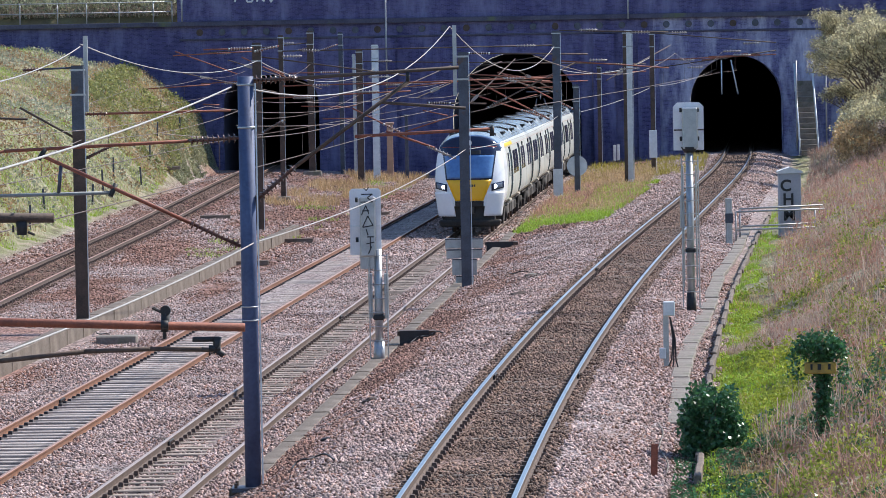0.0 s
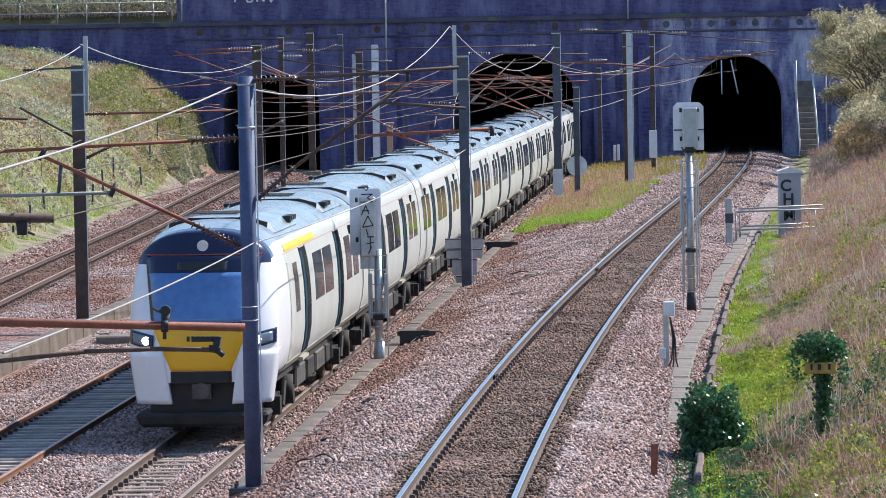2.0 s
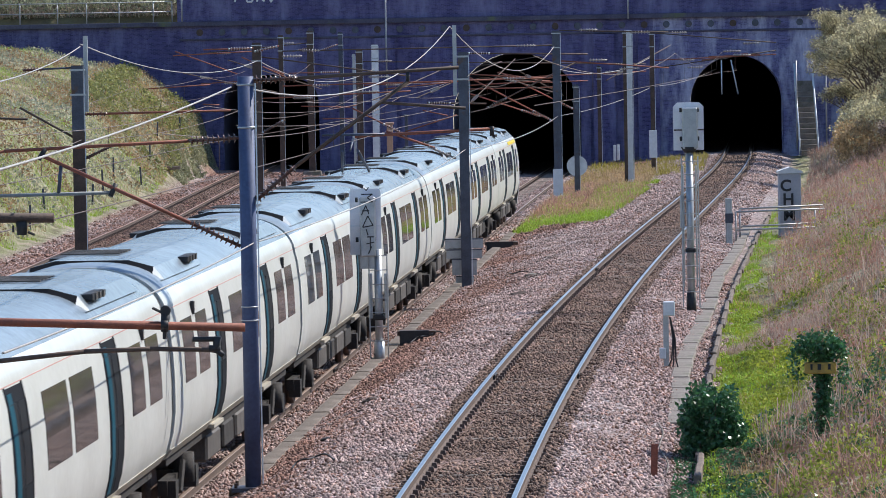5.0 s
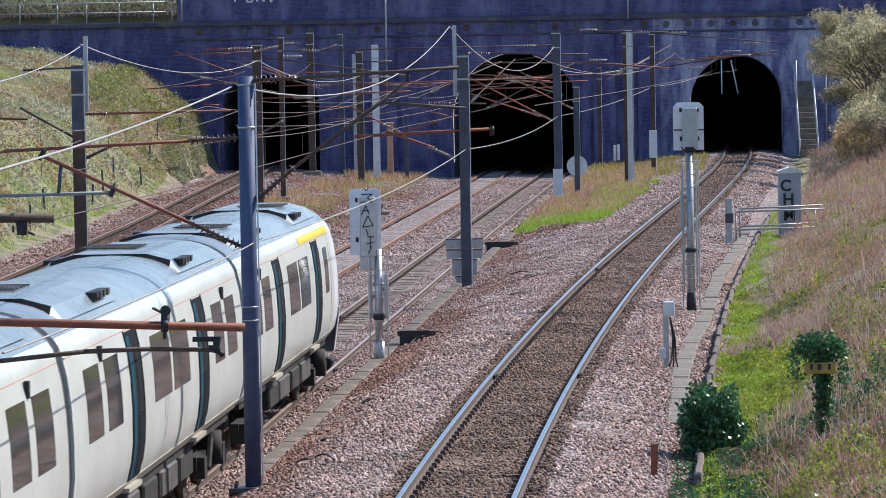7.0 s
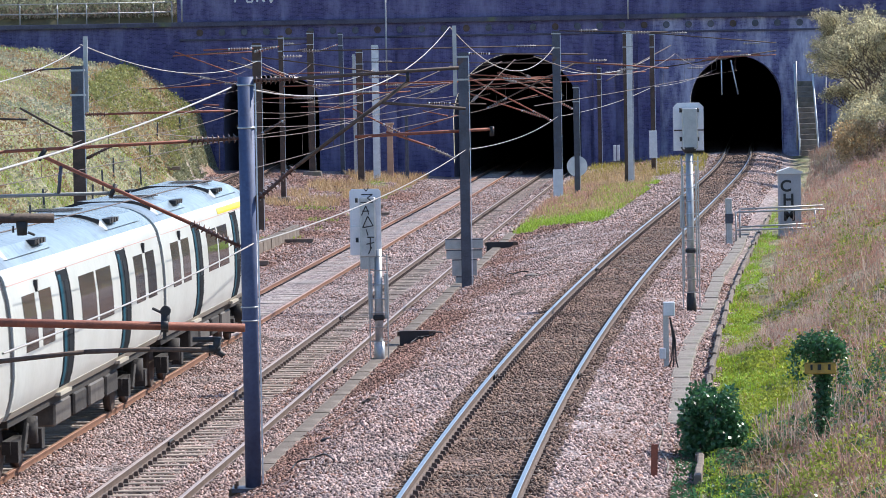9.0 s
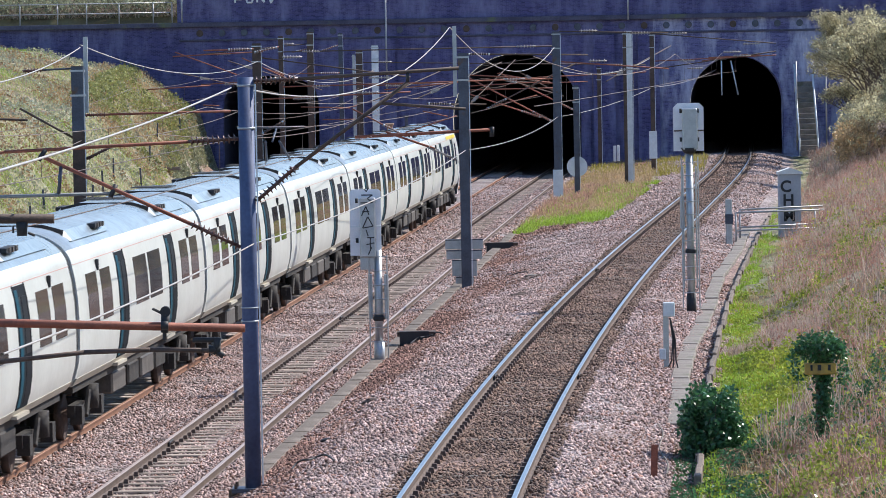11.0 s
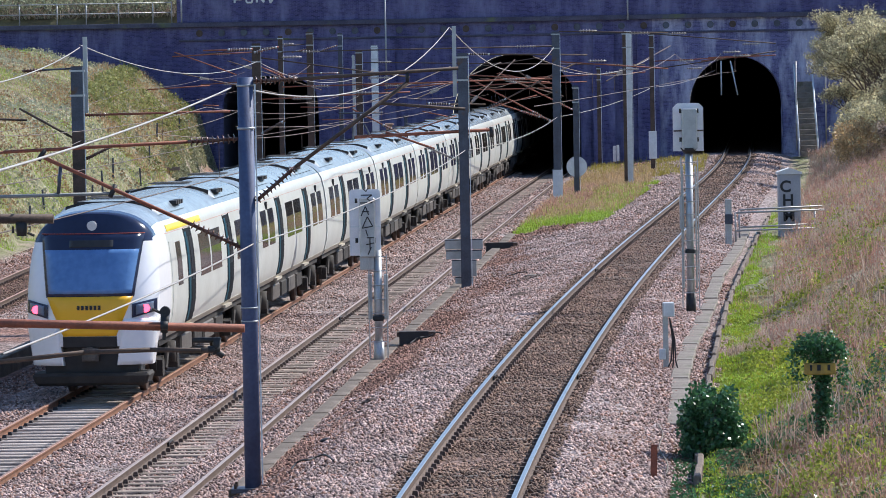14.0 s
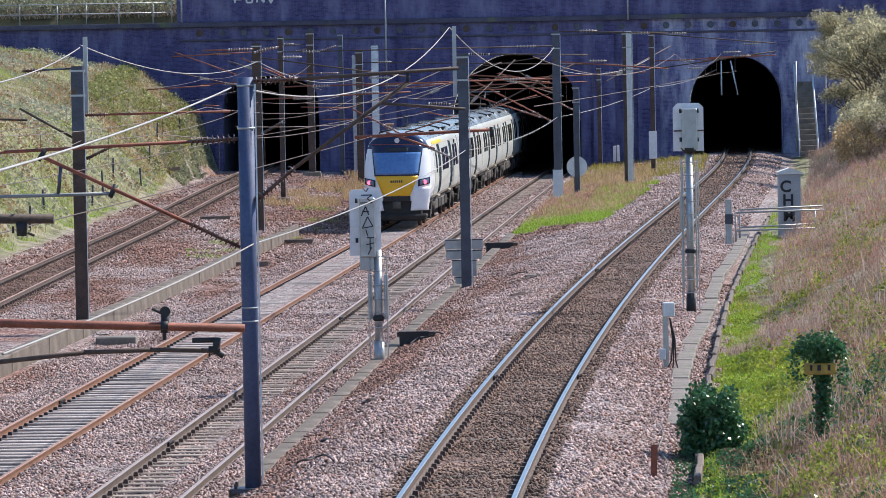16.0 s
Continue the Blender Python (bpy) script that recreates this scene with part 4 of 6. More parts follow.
rod(bm, (-0.55, 0, 0.0), (-0.54, 0, 0.13), 0.026, 8, 0.032), rod(bm, (-0.54, 0, 0.12), (-0.63, 0, 0.165), 0.010, 6), rod(bm, (-0.54, -0.03, 0.145), (-0.54, 0.03, 0.145), 0.036, 12), rod(bm, (-0.57, -0.04, 0.05), (-0.52, -0.04, 0.05), 0.03, 8), rod(bm, (-0.55, 0, -0.05), (-0.55, 0, 0), 0.014, 6)
part("wire_clamp", bm, BLACK, a, "black wire clamp")
bm = bmesh.new()
rod(bm, (-0.2, 0, -0.15), (-0.19, 0, -0.04), 0.022, 8, 0.03), rod(bm, (-0.25, 0, -0.12), (-0.17, 0, -0.12), 0.024, 8), rod(bm, (-0.36, 0, -0.055), (-0.18, 0, -0.055), 0.018, 8), rod(bm, (-0.2, 0, -0.13), (-0.15, 0, -0.17), 0.02, 8), rod(bm, (-0.2, 0, 0.0), (-0.2, 0, 0.05), 0.008, 6)
part("wire_clamp", bm, BLACK, a, "black wire clamp")
a = arm_thing("short grey-brown beam end with a hanging fitting", (-3.97, 45, 5.27))
bar(a, "tube", (-2.0, 0, 0.03), (0, 0, 0), 0.05, STEEL_RUST)
bm = bmesh.new()
rod(bm, (-0.33, 0, -0.17), (-0.33, 0, -0.03), 0.05, 10, 0.062), rod(bm, (-0.27, 0, -0.14), (-0.2, 0, -0.17), 0.014, 6), rod(bm, (-0.42, 0, -0.07), (-0.42, 0, -0.14), 0.012, 6)
part("fitting", bm, BLACK, a, "black hanging fitting")
# arms on the middle mast
a = arm_thing("rust-red registration arm with pale insulators", (0.64, 122.2, 0.677), 0.901)
bar(a, "boom", (-3.36, 0, 4.46), (0.92, 0, 4.62), 0.05, ARM, "rust-red boom")
bar(a, "clamp", (0.86, 0, 4.40), (0.86, 0, 4.70), 0.07, BLACK)
bar(a, "strut", (-2.4, 0, 4.6), (-0.9, 0, 4.06), 0.035, ARM)
insulator(a, (-1.15, 0, 4.12), (-0.25, 0, 3.72), INSUL_W, 8, 0.08)
a = arm_thing("rusty arm with a ribbed insulator over the old wall", (-9.28, 112.9, 0))
bar(a, "tie", (0.1, 0, 5.55), (3.9, 0, 5.58), 0.03, ARM), insulator(a, (0.15, 0, 5.55), (0.75, 0, 5.555), INSUL, 6, 0.07)
bar(a, "tie", (-0.1, 0, 6.75), (-0.9, 0, 6.72), 0.025, STEEL_DARK), insulator(a, (-0.9, 0, 6.72), (-1.4, 0, 6.70), INSUL, 6, 0.07)
bar(a, "strut", (-0.1, 0, 4.95), (-1.5, 0, 5.75), 0.03, STEEL_RUST), bar(a, "strut", (-1.3, 0, 5.45), (-2.4, 0, 5.5), 0.03, STEEL_RUST)
bar(a, "strut", (0.1, 0, 4.4), (0.9, 0, 4.75), 0.03, STEEL_RUST), insulator(a, (0.2, 0, 4.42), (0.75, 0, 4.7), INSUL, 6, 0.06)


def cross_span(y, x0, x1, zs, label):
    """Rust-brown booms across the tracks between masts, with pale insulators near their ends."""
    a = arm_thing(label, ((x0 + x1) / 2, y, 0))
    half = (x1 - x0) / 2
    for i, (za, zb) in enumerate(zs):
        bar(a, "boom", (-half, 0.05 * i, za), (half, 0.05 * i, zb), 0.028, ARM if i % 2 else STEEL_RUST)
        insulator(a, (-half + 0.9 + 0.4 * i, 0.05 * i, za), (-half + 1.7 + 0.4 * i, 0.05 * i, za), INSUL_W, 6, 0.09)
        insulator(a, (half - 1.7 - 0.5 * i, 0.05 * i, zb), (half - 0.8 - 0.5 * i, 0.05 * i, zb), INSUL_W, 6, 0.09)
    return a


cross_span(179.5, -7.3, -1.2, [(7.0, 6.1), (5.3, 5.5)], "rust-brown cross booms with insulators between masts")
cross_span(196.0, -7.0, 5.1, [(7.25, 7.3), (5.7, 5.85)], "rust-brown cross booms with pale insulators")
cross_span(196.4, 5.35, 10.2, [(7.95, 7.8), (6.6, 6.2)], "rust-brown cross boom towards the pale mast")
cross_span(239.6, -4.3, 11.2, [(6.7, 6.3), (5.4, 5.9)], "long rust-brown cross booms before the tunnel mouth")
cross_span(225.2, 10.95, 17.2, [(7.9, 7.3), (6.5, 6.7), (6.1, 6.9)], "rust-brown booms over the raised track")
cross_span(249.0, -13.5, -7.4, [(7.3, 7.8), (5.6, 5.9)], "rust-brown cross booms before the old tunnel mouth")
for x0, y0, z0, x1, y1, z1 in ((1.0, 190, 4.6, 3.8, 222, 6.7), (3.4, 190, 6.2, 6.6, 236, 4.7), (2.4, 200, 6.0, 5.7, 214.6, 5.0), (-1.0, 180, 5.2, 3.0, 214, 6.6), (-3.0, 196, 5.0, 0.6, 236, 6.4), (-9.6, 200, 6.9, -6.6, 246, 5.2), (-12.5, 215, 6.3, -9.0, 249, 5.0), (8.0, 212, 5.6, 12.6, 240, 7.3)):
    a = arm_thing("slanting rust-brown tube with a pale insulator", (x0, y0, z0))
    d = Vector((x1 - x0, y1 - y0, z1 - z0))
    bar(a, "strut", (0, 0, 0), d, 0.024, STEEL_RUST)
    insulator(a, d * 0.15, d * 0.15 + d.normalized() * 3.0, INSUL_W, 8, 0.07)


def hinged_arm(p, q, label, material, at_end=1.0, r=0.03, pale=True):
    """One tube of a cantilever with its insulator string near an end, or none where at_end is 0."""
    p, q = Vector(p), Vector(q)
    a = arm_thing(label, p)
    d = q - p
    bar(a, "tube", (0, 0, 0), d, r, material)
    if at_end:
        e = d.normalized()
        c = d - e * 0.95 if at_end > 0 else e * 0.15
        insulator(a, c, c + e * 0.8, INSUL_W if pale else INSUL, 7, 0.085)
        bm = bmesh.new()
        rod(bm, c - e * 0.08, c, 0.05, 8), rod(bm, c + e * 0.8, c + e * 0.88, 0.05, 8)
        part("end_fitting", bm, GALV, a)
    return a


for p, q, end in (((1.21, 196, 7.01), (6.59, 196, 6.88), -1), ((1.37, 205, 5.89), (5.19, 205, 3.80), 1), ((1.40, 212, 5.10), (4.86, 212, 3.91), 1),
                  ((2.08, 200, 4.50), (6.17, 200, 6.51), -1), ((3.07, 228, 6.04), (6.89, 228, 4.04), 1), ((-0.59, 190, 4.90), (1.98, 190, 4.82), -1)):
    hinged_arm(p, q, "rust-brown cantilever tube ending in a pale ribbed insulator", ARM if p[1] > 204 else STEEL_RUST, end, 0.034)
for p, q in (((1.34, 200, 6.06), (5.00, 200, 5.80)), ((1.42, 215, 5.28), (5.79, 215, 5.30)), ((1.47, 222, 5.42), (5.55, 222, 5.58)), ((3.01, 232, 6.00), (5.91, 232, 5.41)),
             ((2.40, 230, 4.21), (5.07, 230, 4.83)), ((-2.41, 190, 5.53), (1.27, 190, 5.83)), ((4.97, 235, 5.41), (7.87, 235, 5.47)), ((-1.37, 170, 4.01), (0.62, 170, 4.61)), ((-0.73, 180, 4.70), (0.30, 180, 4.46))):
    hinged_arm(p, q, "thin rusty registration tube of the overhead line", ARM, 0, 0.026)
# the same before the old line's tunnel
for p, q, end in (((-9.58, 179, 7.33), (-7.55, 179, 7.35), 1), ((-7.35, 179, 7.25), (-6.51, 179, 7.42), 1), ((-8.3, 249, 7.33), (-7.08, 249, 7.59), 1), ((-6.8, 249, 7.33), (-5.75, 249, 7.69), 1),
                  ((-8.24, 240, 6.14), (-5.46, 240, 6.15), 1), ((-3.40, 170, 4.95), (-1.32, 170, 3.84), 1)):
    hinged_arm(p, q, "short rusty cantilever tube with a pale insulator", ARM, end, 0.03)
for p, q in (((-8.97, 200, 7.02), (-6.97, 200, 6.07)), ((-8.42, 210, 6.55), (-7.41, 210, 6.18)), ((-12.3, 205, 7.35), (-9.41, 205, 6.24)), ((-12.4, 205, 7.15), (-8.2, 205, 7.30)), ((-7.10, 225, 4.49), (-4.61, 225, 4.39)),
             ((-5.71, 230, 4.25), (-4.37, 230, 4.44)), ((-10.22, 190, 5.01), (-9.53, 190, 4.97)), ((-6.43, 240, 3.62), (-4.58, 240, 3.61)), ((-12.6, 190, 5.72), (-9.9, 190, 5.85))):
    hinged_arm(p, q, "thin rusty registration tube of the overhead line", ARM, 0, 0.026)
# dark bundle of insulators hung beside the brown mast
hinged_arm((-6.90, 170, 4.05), (-6.0, 170, 4.55), "dark ribbed insulator on a slanting brown tube", STEEL_RUST, 1, 0.045, False)


def wire(p, q, sag, r, material, label, n=14):
    """One wire hung from p to q."""
    cu = bpy.data.curves.new("overhead_wire", "CURVE")
    cu.dimensions, cu.bevel_depth, cu.bevel_resolution, cu.resolution_u = "3D", r, 1, 2
    sp = cu.splines.new("POLY")
    sp.points.add(n)
    p, q = Vector(p), Vector(q)
    for i in range(n + 1):
        t = i / n
        c = p + (q - p) * t - Vector((0, 0, 4 * sag * t * (1 - t)))
        sp.points[i].co = (*c, 1)
    cu.materials.append(material)
    ob = tagged(new("overhead_wire", cu), label, "overhead wire", "overhead wires")
    return ob


# contact and carrying wires over each track, from support to support
for k, stops in (("A", (60, 112.9, 179.5, 214, 249, 262)), ("B", (45, 72.2, 112.9, 179.5, 214, 240, 262)), ("C", (30, 72.2, 135.6, 179.5, 214, 240, 262)), ("D", (84, 150, 215, 234, 262))):
    for ya, yb in zip(stops, stops[1:]):
        xa, xb, za, zb = track_x(k, ya), track_x(k, yb), track_z(k, ya), track_z(k, yb)
        oa, ob_ = (0.2 if stops.index(ya) % 2 else -0.2), (0.2 if stops.index(yb) % 2 else -0.2)
        low = 4.72
        wire((xa + oa, ya, za + low), (xb + ob_, yb, zb + low), 0.02, 0.009, WIRE_DARK, "thin dark contact wire over the track")
        if yb - ya > 20 and ya > 50:
            sag = 0.00012 * (yb - ya) ** 2
            wire((xa + oa, ya, za + low + 0.95), (xb + ob_, yb, zb + low + 0.95), sag, 0.008, WIRE, "thin carrying wire slung over the track")
            for i in range(1, int((yb - ya) / 9)):
                t = i / int((yb - ya) / 9)
                c = Vector((xa + oa + (xb + ob_ - xa - oa) * t, ya + (yb - ya) * t, za + low))
                wire(c, c + Vector((0, 0, 0.95 - 4 * sag * t * (1 - t))), 0, 0.005, WIRE_DARK, "thin dropper between two wires", 1)
# white feeder wires slung between the mast heads
FW = mat("pale_feeder_wire", (0.46, 0.43, 0.40), (0.34, 0.31, 0.29), 3, 0.5, 0.1)
wire((-4.02, 40.0, 5.89), (-3.07, 64.8, 6.46), 0.06, 0.013, FW, "pale thick feeder wire at the mast head")
wire((-2.78, 64.8, 6.42), (0.29, 122.2, 7.69), 0.72, 0.013, FW, "pale feeder wire slung between mast heads")
wire((0.30, 122.2, 7.69), (5.1, 195.6, 7.25), 1.15, 0.014, FW, "pale feeder wire slung between mast heads")
wire((-8.05, 80.0, 6.53), (-9.2, 112.9, 7.28), 0.10, 0.014, FW, "pale feeder wire at the mast head")
wire((-9.2, 112.9, 7.35), (-7.4, 179.5, 6.85), 0.62, 0.014, FW, "pale feeder wire slung between mast heads")
wire((-7.4, 179.5, 6.85), (-3.6, 244.0, 6.3), 0.8, 0.015, FW, "pale feeder wire slung between mast heads")
wire((5.2, 195.6, 6.25), (11.3, 234.4, 6.7), 0.5, 0.015, FW, "pale feeder wire slung between mast heads")
# earth wire along the masts
for (x0, y0, z0), (x1, y1, z1), s in (((-4.02, 40, 4.22), (-2.78, 64.8, 4.16), 0.06), ((-2.78, 64.8, 4.16), (0.68, 122.2, 4.28), 0.2), ((0.68, 122.2, 4.28), (5.2, 195.6, 4.15), 0.25), ((5.2, 195.6, 4.15), (11.3, 234.4, 5.1), 0.2), ((11.3, 234.4, 5.1), (16.2, 258, 5.9), 0.2)):
    wire((x0, y0, z0), (x1, y1, z1), s, 0.011, FW, "pale earth wire along the masts")
for (x0, y0, z0), (x1, y1, z1), s in (((-9.2, 112.9, 4.9), (-7.4, 179.5, 5.2), 0.35), ((-9.6, 50, 4.8), (-9.2, 112.9, 4.9), 0.3), ((-7.4, 179.5, 5.2), (-4.4, 239.6, 5.3), 0.35), ((-7.4, 179.5, 4.5), (-4.4, 239.6, 4.9), 0.35), ((-7.4, 179.5, 6.0), (-7.3, 249, 6.6), 0.3), ((-4.4, 239.6, 6.2), (5.2, 195.6, 6.95), 0.3), ((-7.5, 210.6, 6.2), (1.9, 236, 5.6), 0.3), ((-4.3, 140, 5.5), (0.6, 200, 5.8), 0.35), ((-5.2, 112, 5.2), (1.2, 190, 5.0), 0.35)):
    wire((x0, y0, z0), (x1, y1, z1), s, 0.010, WIRE, "thin grey line wire between masts")


# ---- signals and lineside boxes ----
def signal(x, y, post_h, head_w, head_h, head_z, label, rounded, offset=0.0, tilt=0.0):
    s = tagged(empty("railway_signal", Matrix.Translation(spot(x, y))), label, "railway signal", "railway signals")
    bm = bmesh.new()
    rod(bm, (0, 0, 0.2), (0, 0, post_h), 0.085, 14)
    part("post", bm, GALV, s, "galvanised tubular post")
    bm = bmesh.new()
    rod(bm, (0, 0, -0.1), (0, 0, 0.5), 0.12, 12, 0.11)
    part("socket", bm, BLACK if rounded else GALV, s, "dark base socket")
    # ladder beside the post
    ladder = None
    bm = bmesh.new()
    rod(bm, (-0.19, -0.1, 0.15), (-0.19, -0.1, post_h - 0.1), 0.014, 6)
    ladder = part("ladder_stile", bm, GALV, s)
    bm = bmesh.new()
    rod(bm, (0.19, -0.1, 0.15), (0.19, -0.1, post_h - 0.1), 0.014, 6)
    part("ladder_stile", bm, GALV, s)
    z = 0.5
    while z < post_h - 0.1:
        bm = bmesh.new()
        rod(bm, (-0.19, -0.1, z), (0.19, -0.1, z), 0.011, 6)
        part("ladder_rung", bm, GALV, s)
        z += 0.30
    bm = bmesh.new()
    box(bm, (0, 0, 1.45 if rounded else 1.0), (0.24, 0.24, 0.12))
    bevel(bm, 0.03)
    part("clamp", bm, BLACK, s, "black post clamp")
    # head: white backboard seen from behind, with the case on it
    bm = bmesh.new()
    c = 0.10 if rounded else 0.05
    w, h = head_w / 2, head_h / 2
    pts = [(-w, -h), (w, -h), (w, h - c), (w - c, h), (-w + c, h), (-w, h - c)]
    fr = [bm.verts.new((offset + px, 0.12, head_z + pz)) for px, pz in pts]
    bk = [bm.verts.new((offset + px, 0.16, head_z + pz)) for px, pz in pts]
    bm.faces.new(fr), bm.faces.new(bk[::-1])
    for i in range(6):
        bm.faces.new((fr[i], bk[i], bk[(i + 1) % 6], fr[(i + 1) % 6]))
    bmesh.ops.recalc_face_normals(bm, faces=bm.faces[:])
    head = part("backboard", bm, mat("signal_backboard", (0.86, 0.86, 0.88), (0.74, 0.74, 0.78), 5, 0.5, 0, 0.05, 40), s, "pale grey backboard")
    bm = bmesh.new()
    box(bm, (offset + (0.02 if rounded else 0.05), -0.02, head_z - (0.04 if rounded else 0.1)), (head_w * 0.5, 0.27, head_h * (0.86 if rounded else 0.9)))
    bevel(bm, 0.025)
    case = part("case", bm, GALV, head, "grey lamp case")
    bm = bmesh.new()
    box(bm, (offset, -0.02, head_z - 0.08), (head_w * 0.98, 0.05, 0.03))
    part("strap", bm, GALV_PALE if not rounded else STEEL_RUST, head)
    for dz in (-0.3, 0.3):
        bm = bmesh.new()
        rod(bm, (offset - head_w * 0.27, -0.1, head_z + dz * head_h), (offset - head_w * 0.27, -0.1, head_z + dz * head_h + 0.1), 0.03, 8)
        part("latch", bm, BLACK, head)
        bm = bmesh.new()
        rod(bm, (offset + head_w * 0.29, -0.1, head_z + dz * head_h), (offset + head_w * 0.29, -0.1, head_z + dz * head_h + 0.1), 0.03, 8)
        part("latch", bm, BLACK, head)
    bm = bmesh.new()
    if rounded:
        rod(bm, (0, 0, post_h - 0.02), (0, 0, head_z - h + 0.08), 0.12, 12, 0.2)
    else:
        box(bm, (-0.22, 0.02, head_z - h - 0.13), (0.30, 0.2, 0.32)), box(bm, (-0.1, 0.02, post_h - 0.35), (0.3, 0.1, 0.08))
    part("bracket", bm, BLACK if rounded else GALV, s, "bracket under the head")
    return s, head, case


sg, hd, cs = signal(5.69, 101.1, 3.72, 0.70, 1.10, 4.30, "tall galvanised signal post with white-edged head seen from behind", True)
for dx in (-0.15, 0.15):
    bm = bmesh.new()
    rod(bm, (dx, 0.08, 0.6), (dx, 0.08, 3.4), 0.02, 6)
    part("cable_pipe", bm, GALV, sg)
bm = bmesh.new()
box(bm, (-0.18, 0, 2.35), (0.10, 0.12, 0.75))
bevel(bm, 0.01)
part("junction_box", bm, GALV, sg)
sg2, hd2, cs2 = signal(-1.38, 93.0, 2.44, 0.66, 1.40, 3.02, "short galvanised signal with graffiti on its tall grey head", False, -0.25)
for dx in (-0.17, 0.17):
    bm = bmesh.new()
    box(bm, (dx, 0.0, 1.45), (0.09, 0.12, 0.95))
    bevel(bm, 0.01)
    part("junction_box", bm, GALV, sg2)


def stroke(parent, pts, y, r, material):
    """Marker strokes as flat bars on a face that looks to -y."""
    bm = bmesh.new()
    for (x0, z0), (x1, z1) in zip(pts, pts[1:]):
        rod(bm, (x0, y, z0), (x1, y, z1), r, 5)
    return part("graffiti_stroke", bm, material, parent, "scrawled dark graffiti stroke")


INK = mat("black_marker", (0.025, 0.025, 0.03), (0.02, 0.02, 0.025), 4, 0.6)
ox = -0.215
for pts in (((-0.12, 3.92), (0.14, 3.92), (0.02, 3.84), (0.14, 3.74), (-0.14, 3.74)), ((-0.12, 3.44), (-0.02, 3.66), (0.05, 3.46)), ((-0.1, 3.54), (0.06, 3.54)), ((-0.1, 3.16), (0.02, 3.42), (0.14, 3.2), (-0.1, 3.16)),
            ((-0.02, 3.12), (0.02, 2.98)), ((0.0, 2.94), (0.16, 2.94)), ((-0.02, 2.78), (0.16, 2.82)), ((0.07, 2.94), (0.07, 2.66)), ((0.1, 2.72), (0.02, 2.55)), ((-0.06, 4.06), (0.0, 4.0), (0.05, 4.08))):
    stroke(cs2, [(ox + x * 0.92, 3.02 + (z - 3.28) * 0.92) for x, z in pts], -0.158, 0.013, INK)

# small post-mounted box beside the raised track
b = tagged(empty("lineside_box", Matrix.Translation(spot(4.18, 83.0))), "small grey cable box on a post beside the trough", "lineside box")
bm = bmesh.new()
box(bm, (0, 0, 0.62), (0.10, 0.10, 1.3))
part("post", bm, GALV, b)
bm = bmesh.new()
box(bm, (0.06, -0.04, 1.16), (0.22, 0.16, 0.27))
bevel(bm, 0.015)
bx = part("upper_box", bm, GALV_PALE, b, "pale grey box")
bm = bmesh.new()
box(bm, (-0.07, -0.08, 0.32), (0.12, 0.12, 0.20))
bevel(bm, 0.01)
part("lower_box", bm, GALV_PALE, b)
for i in range(3):
    cu = bmesh.new()
    pts = [(0.08, 0, 1.0), (0.13 + 0.02 * i, -0.02, 0.6), (0.10 + 0.04 * i, -0.04, 0.2), (0.02 + 0.1 * i, -0.06, 0.03)]
    for p0, p1 in zip(pts, pts[1:]):
        rod(cu, p0, p1, 0.014, 6)
    part("cable", cu, BLACK, b)

def hose(pts, r, material, parent):
    """A cable as one curved tube under its thing."""
    cu = bpy.data.curves.new("sheath", "CURVE")
    cu.dimensions, cu.bevel_depth, cu.bevel_resolution = "3D", r, 2
    sp = cu.splines.new("NURBS")
    sp.points.add(len(pts) - 1)
    sp.use_endpoint_u, sp.order_u = True, 3
    for q, co in zip(sp.points, pts):
        q.co = (*co, 1)
    cu.materials.append(material)
    o = new("sheath", cu)
    o.parent = parent
    return o


st_ = tagged(empty("fence_stake", Matrix.Translation(spot(2.92, 62.0, 0.1)) @ Matrix.Rotation(0.03, 4, "Y")), "short rusty steel stake at the edge of the ballast", "stake")
bm = bmesh.new()
h_beam(bm, 0.55, 0.09, 0.07, 0.012)
part("stake", bm, ARM, st_)
hz_ = tagged(empty("cable", Matrix.Translation(spot(3.1, 63.0, 0.0))), "thin pale cable lying loose by the trough", "cable")
hose([(0.05 * math.sin(i * 1.1) + 0.035 * i, -1.0 + 0.95 * i, 0.06) for i in range(10)], 0.011, KERB, hz_)

# cabinet with letters, and the railing in front of it
cab_z = ground_z(11.41, 144.6) - 0.15
c = tagged(empty("relay_cabinet", Matrix.Translation((11.41, 144.6, cab_z))), "tall pale grey cabinet with a gabled lid and painted letters", "lineside cabinet")
bm = bmesh.new()
box(bm, (0, 0, 1.05), (0.72, 0.62, 2.2))
bevel(bm, 0.012)
CABM = mat("cabinet_grey", (0.42, 0.42, 0.47), (0.33, 0.33, 0.37), 2, 0.6, 0, 0.1, 30)
body = part("body", bm, CABM, c)
bm = bmesh.new()
vs = [bm.verts.new(v) for v in ((-0.41, -0.36, 2.15), (0.41, -0.36, 2.15), (0.41, 0.36, 2.15), (-0.41, 0.36, 2.15), (0, -0.36, 2.36), (0, 0.36, 2.36), (-0.41, -0.36, 2.22), (0.41, -0.36, 2.22), (0.41, 0.36, 2.22), (-0.41, 0.36, 2.22))]
for f in ((3, 2, 1, 0), (0, 1, 7, 4, 6), (2, 3, 9, 5, 8), (7, 8, 5, 4), (9, 6, 4, 5), (1, 2, 8, 7), (3, 0, 6, 9)):
    bm.faces.new([vs[i] for i in f])
part("lid", bm, mat("white_lid", (0.75, 0.74, 0.74), (0.62, 0.6, 0.6), 3, 0.6), c, "white gabled lid")
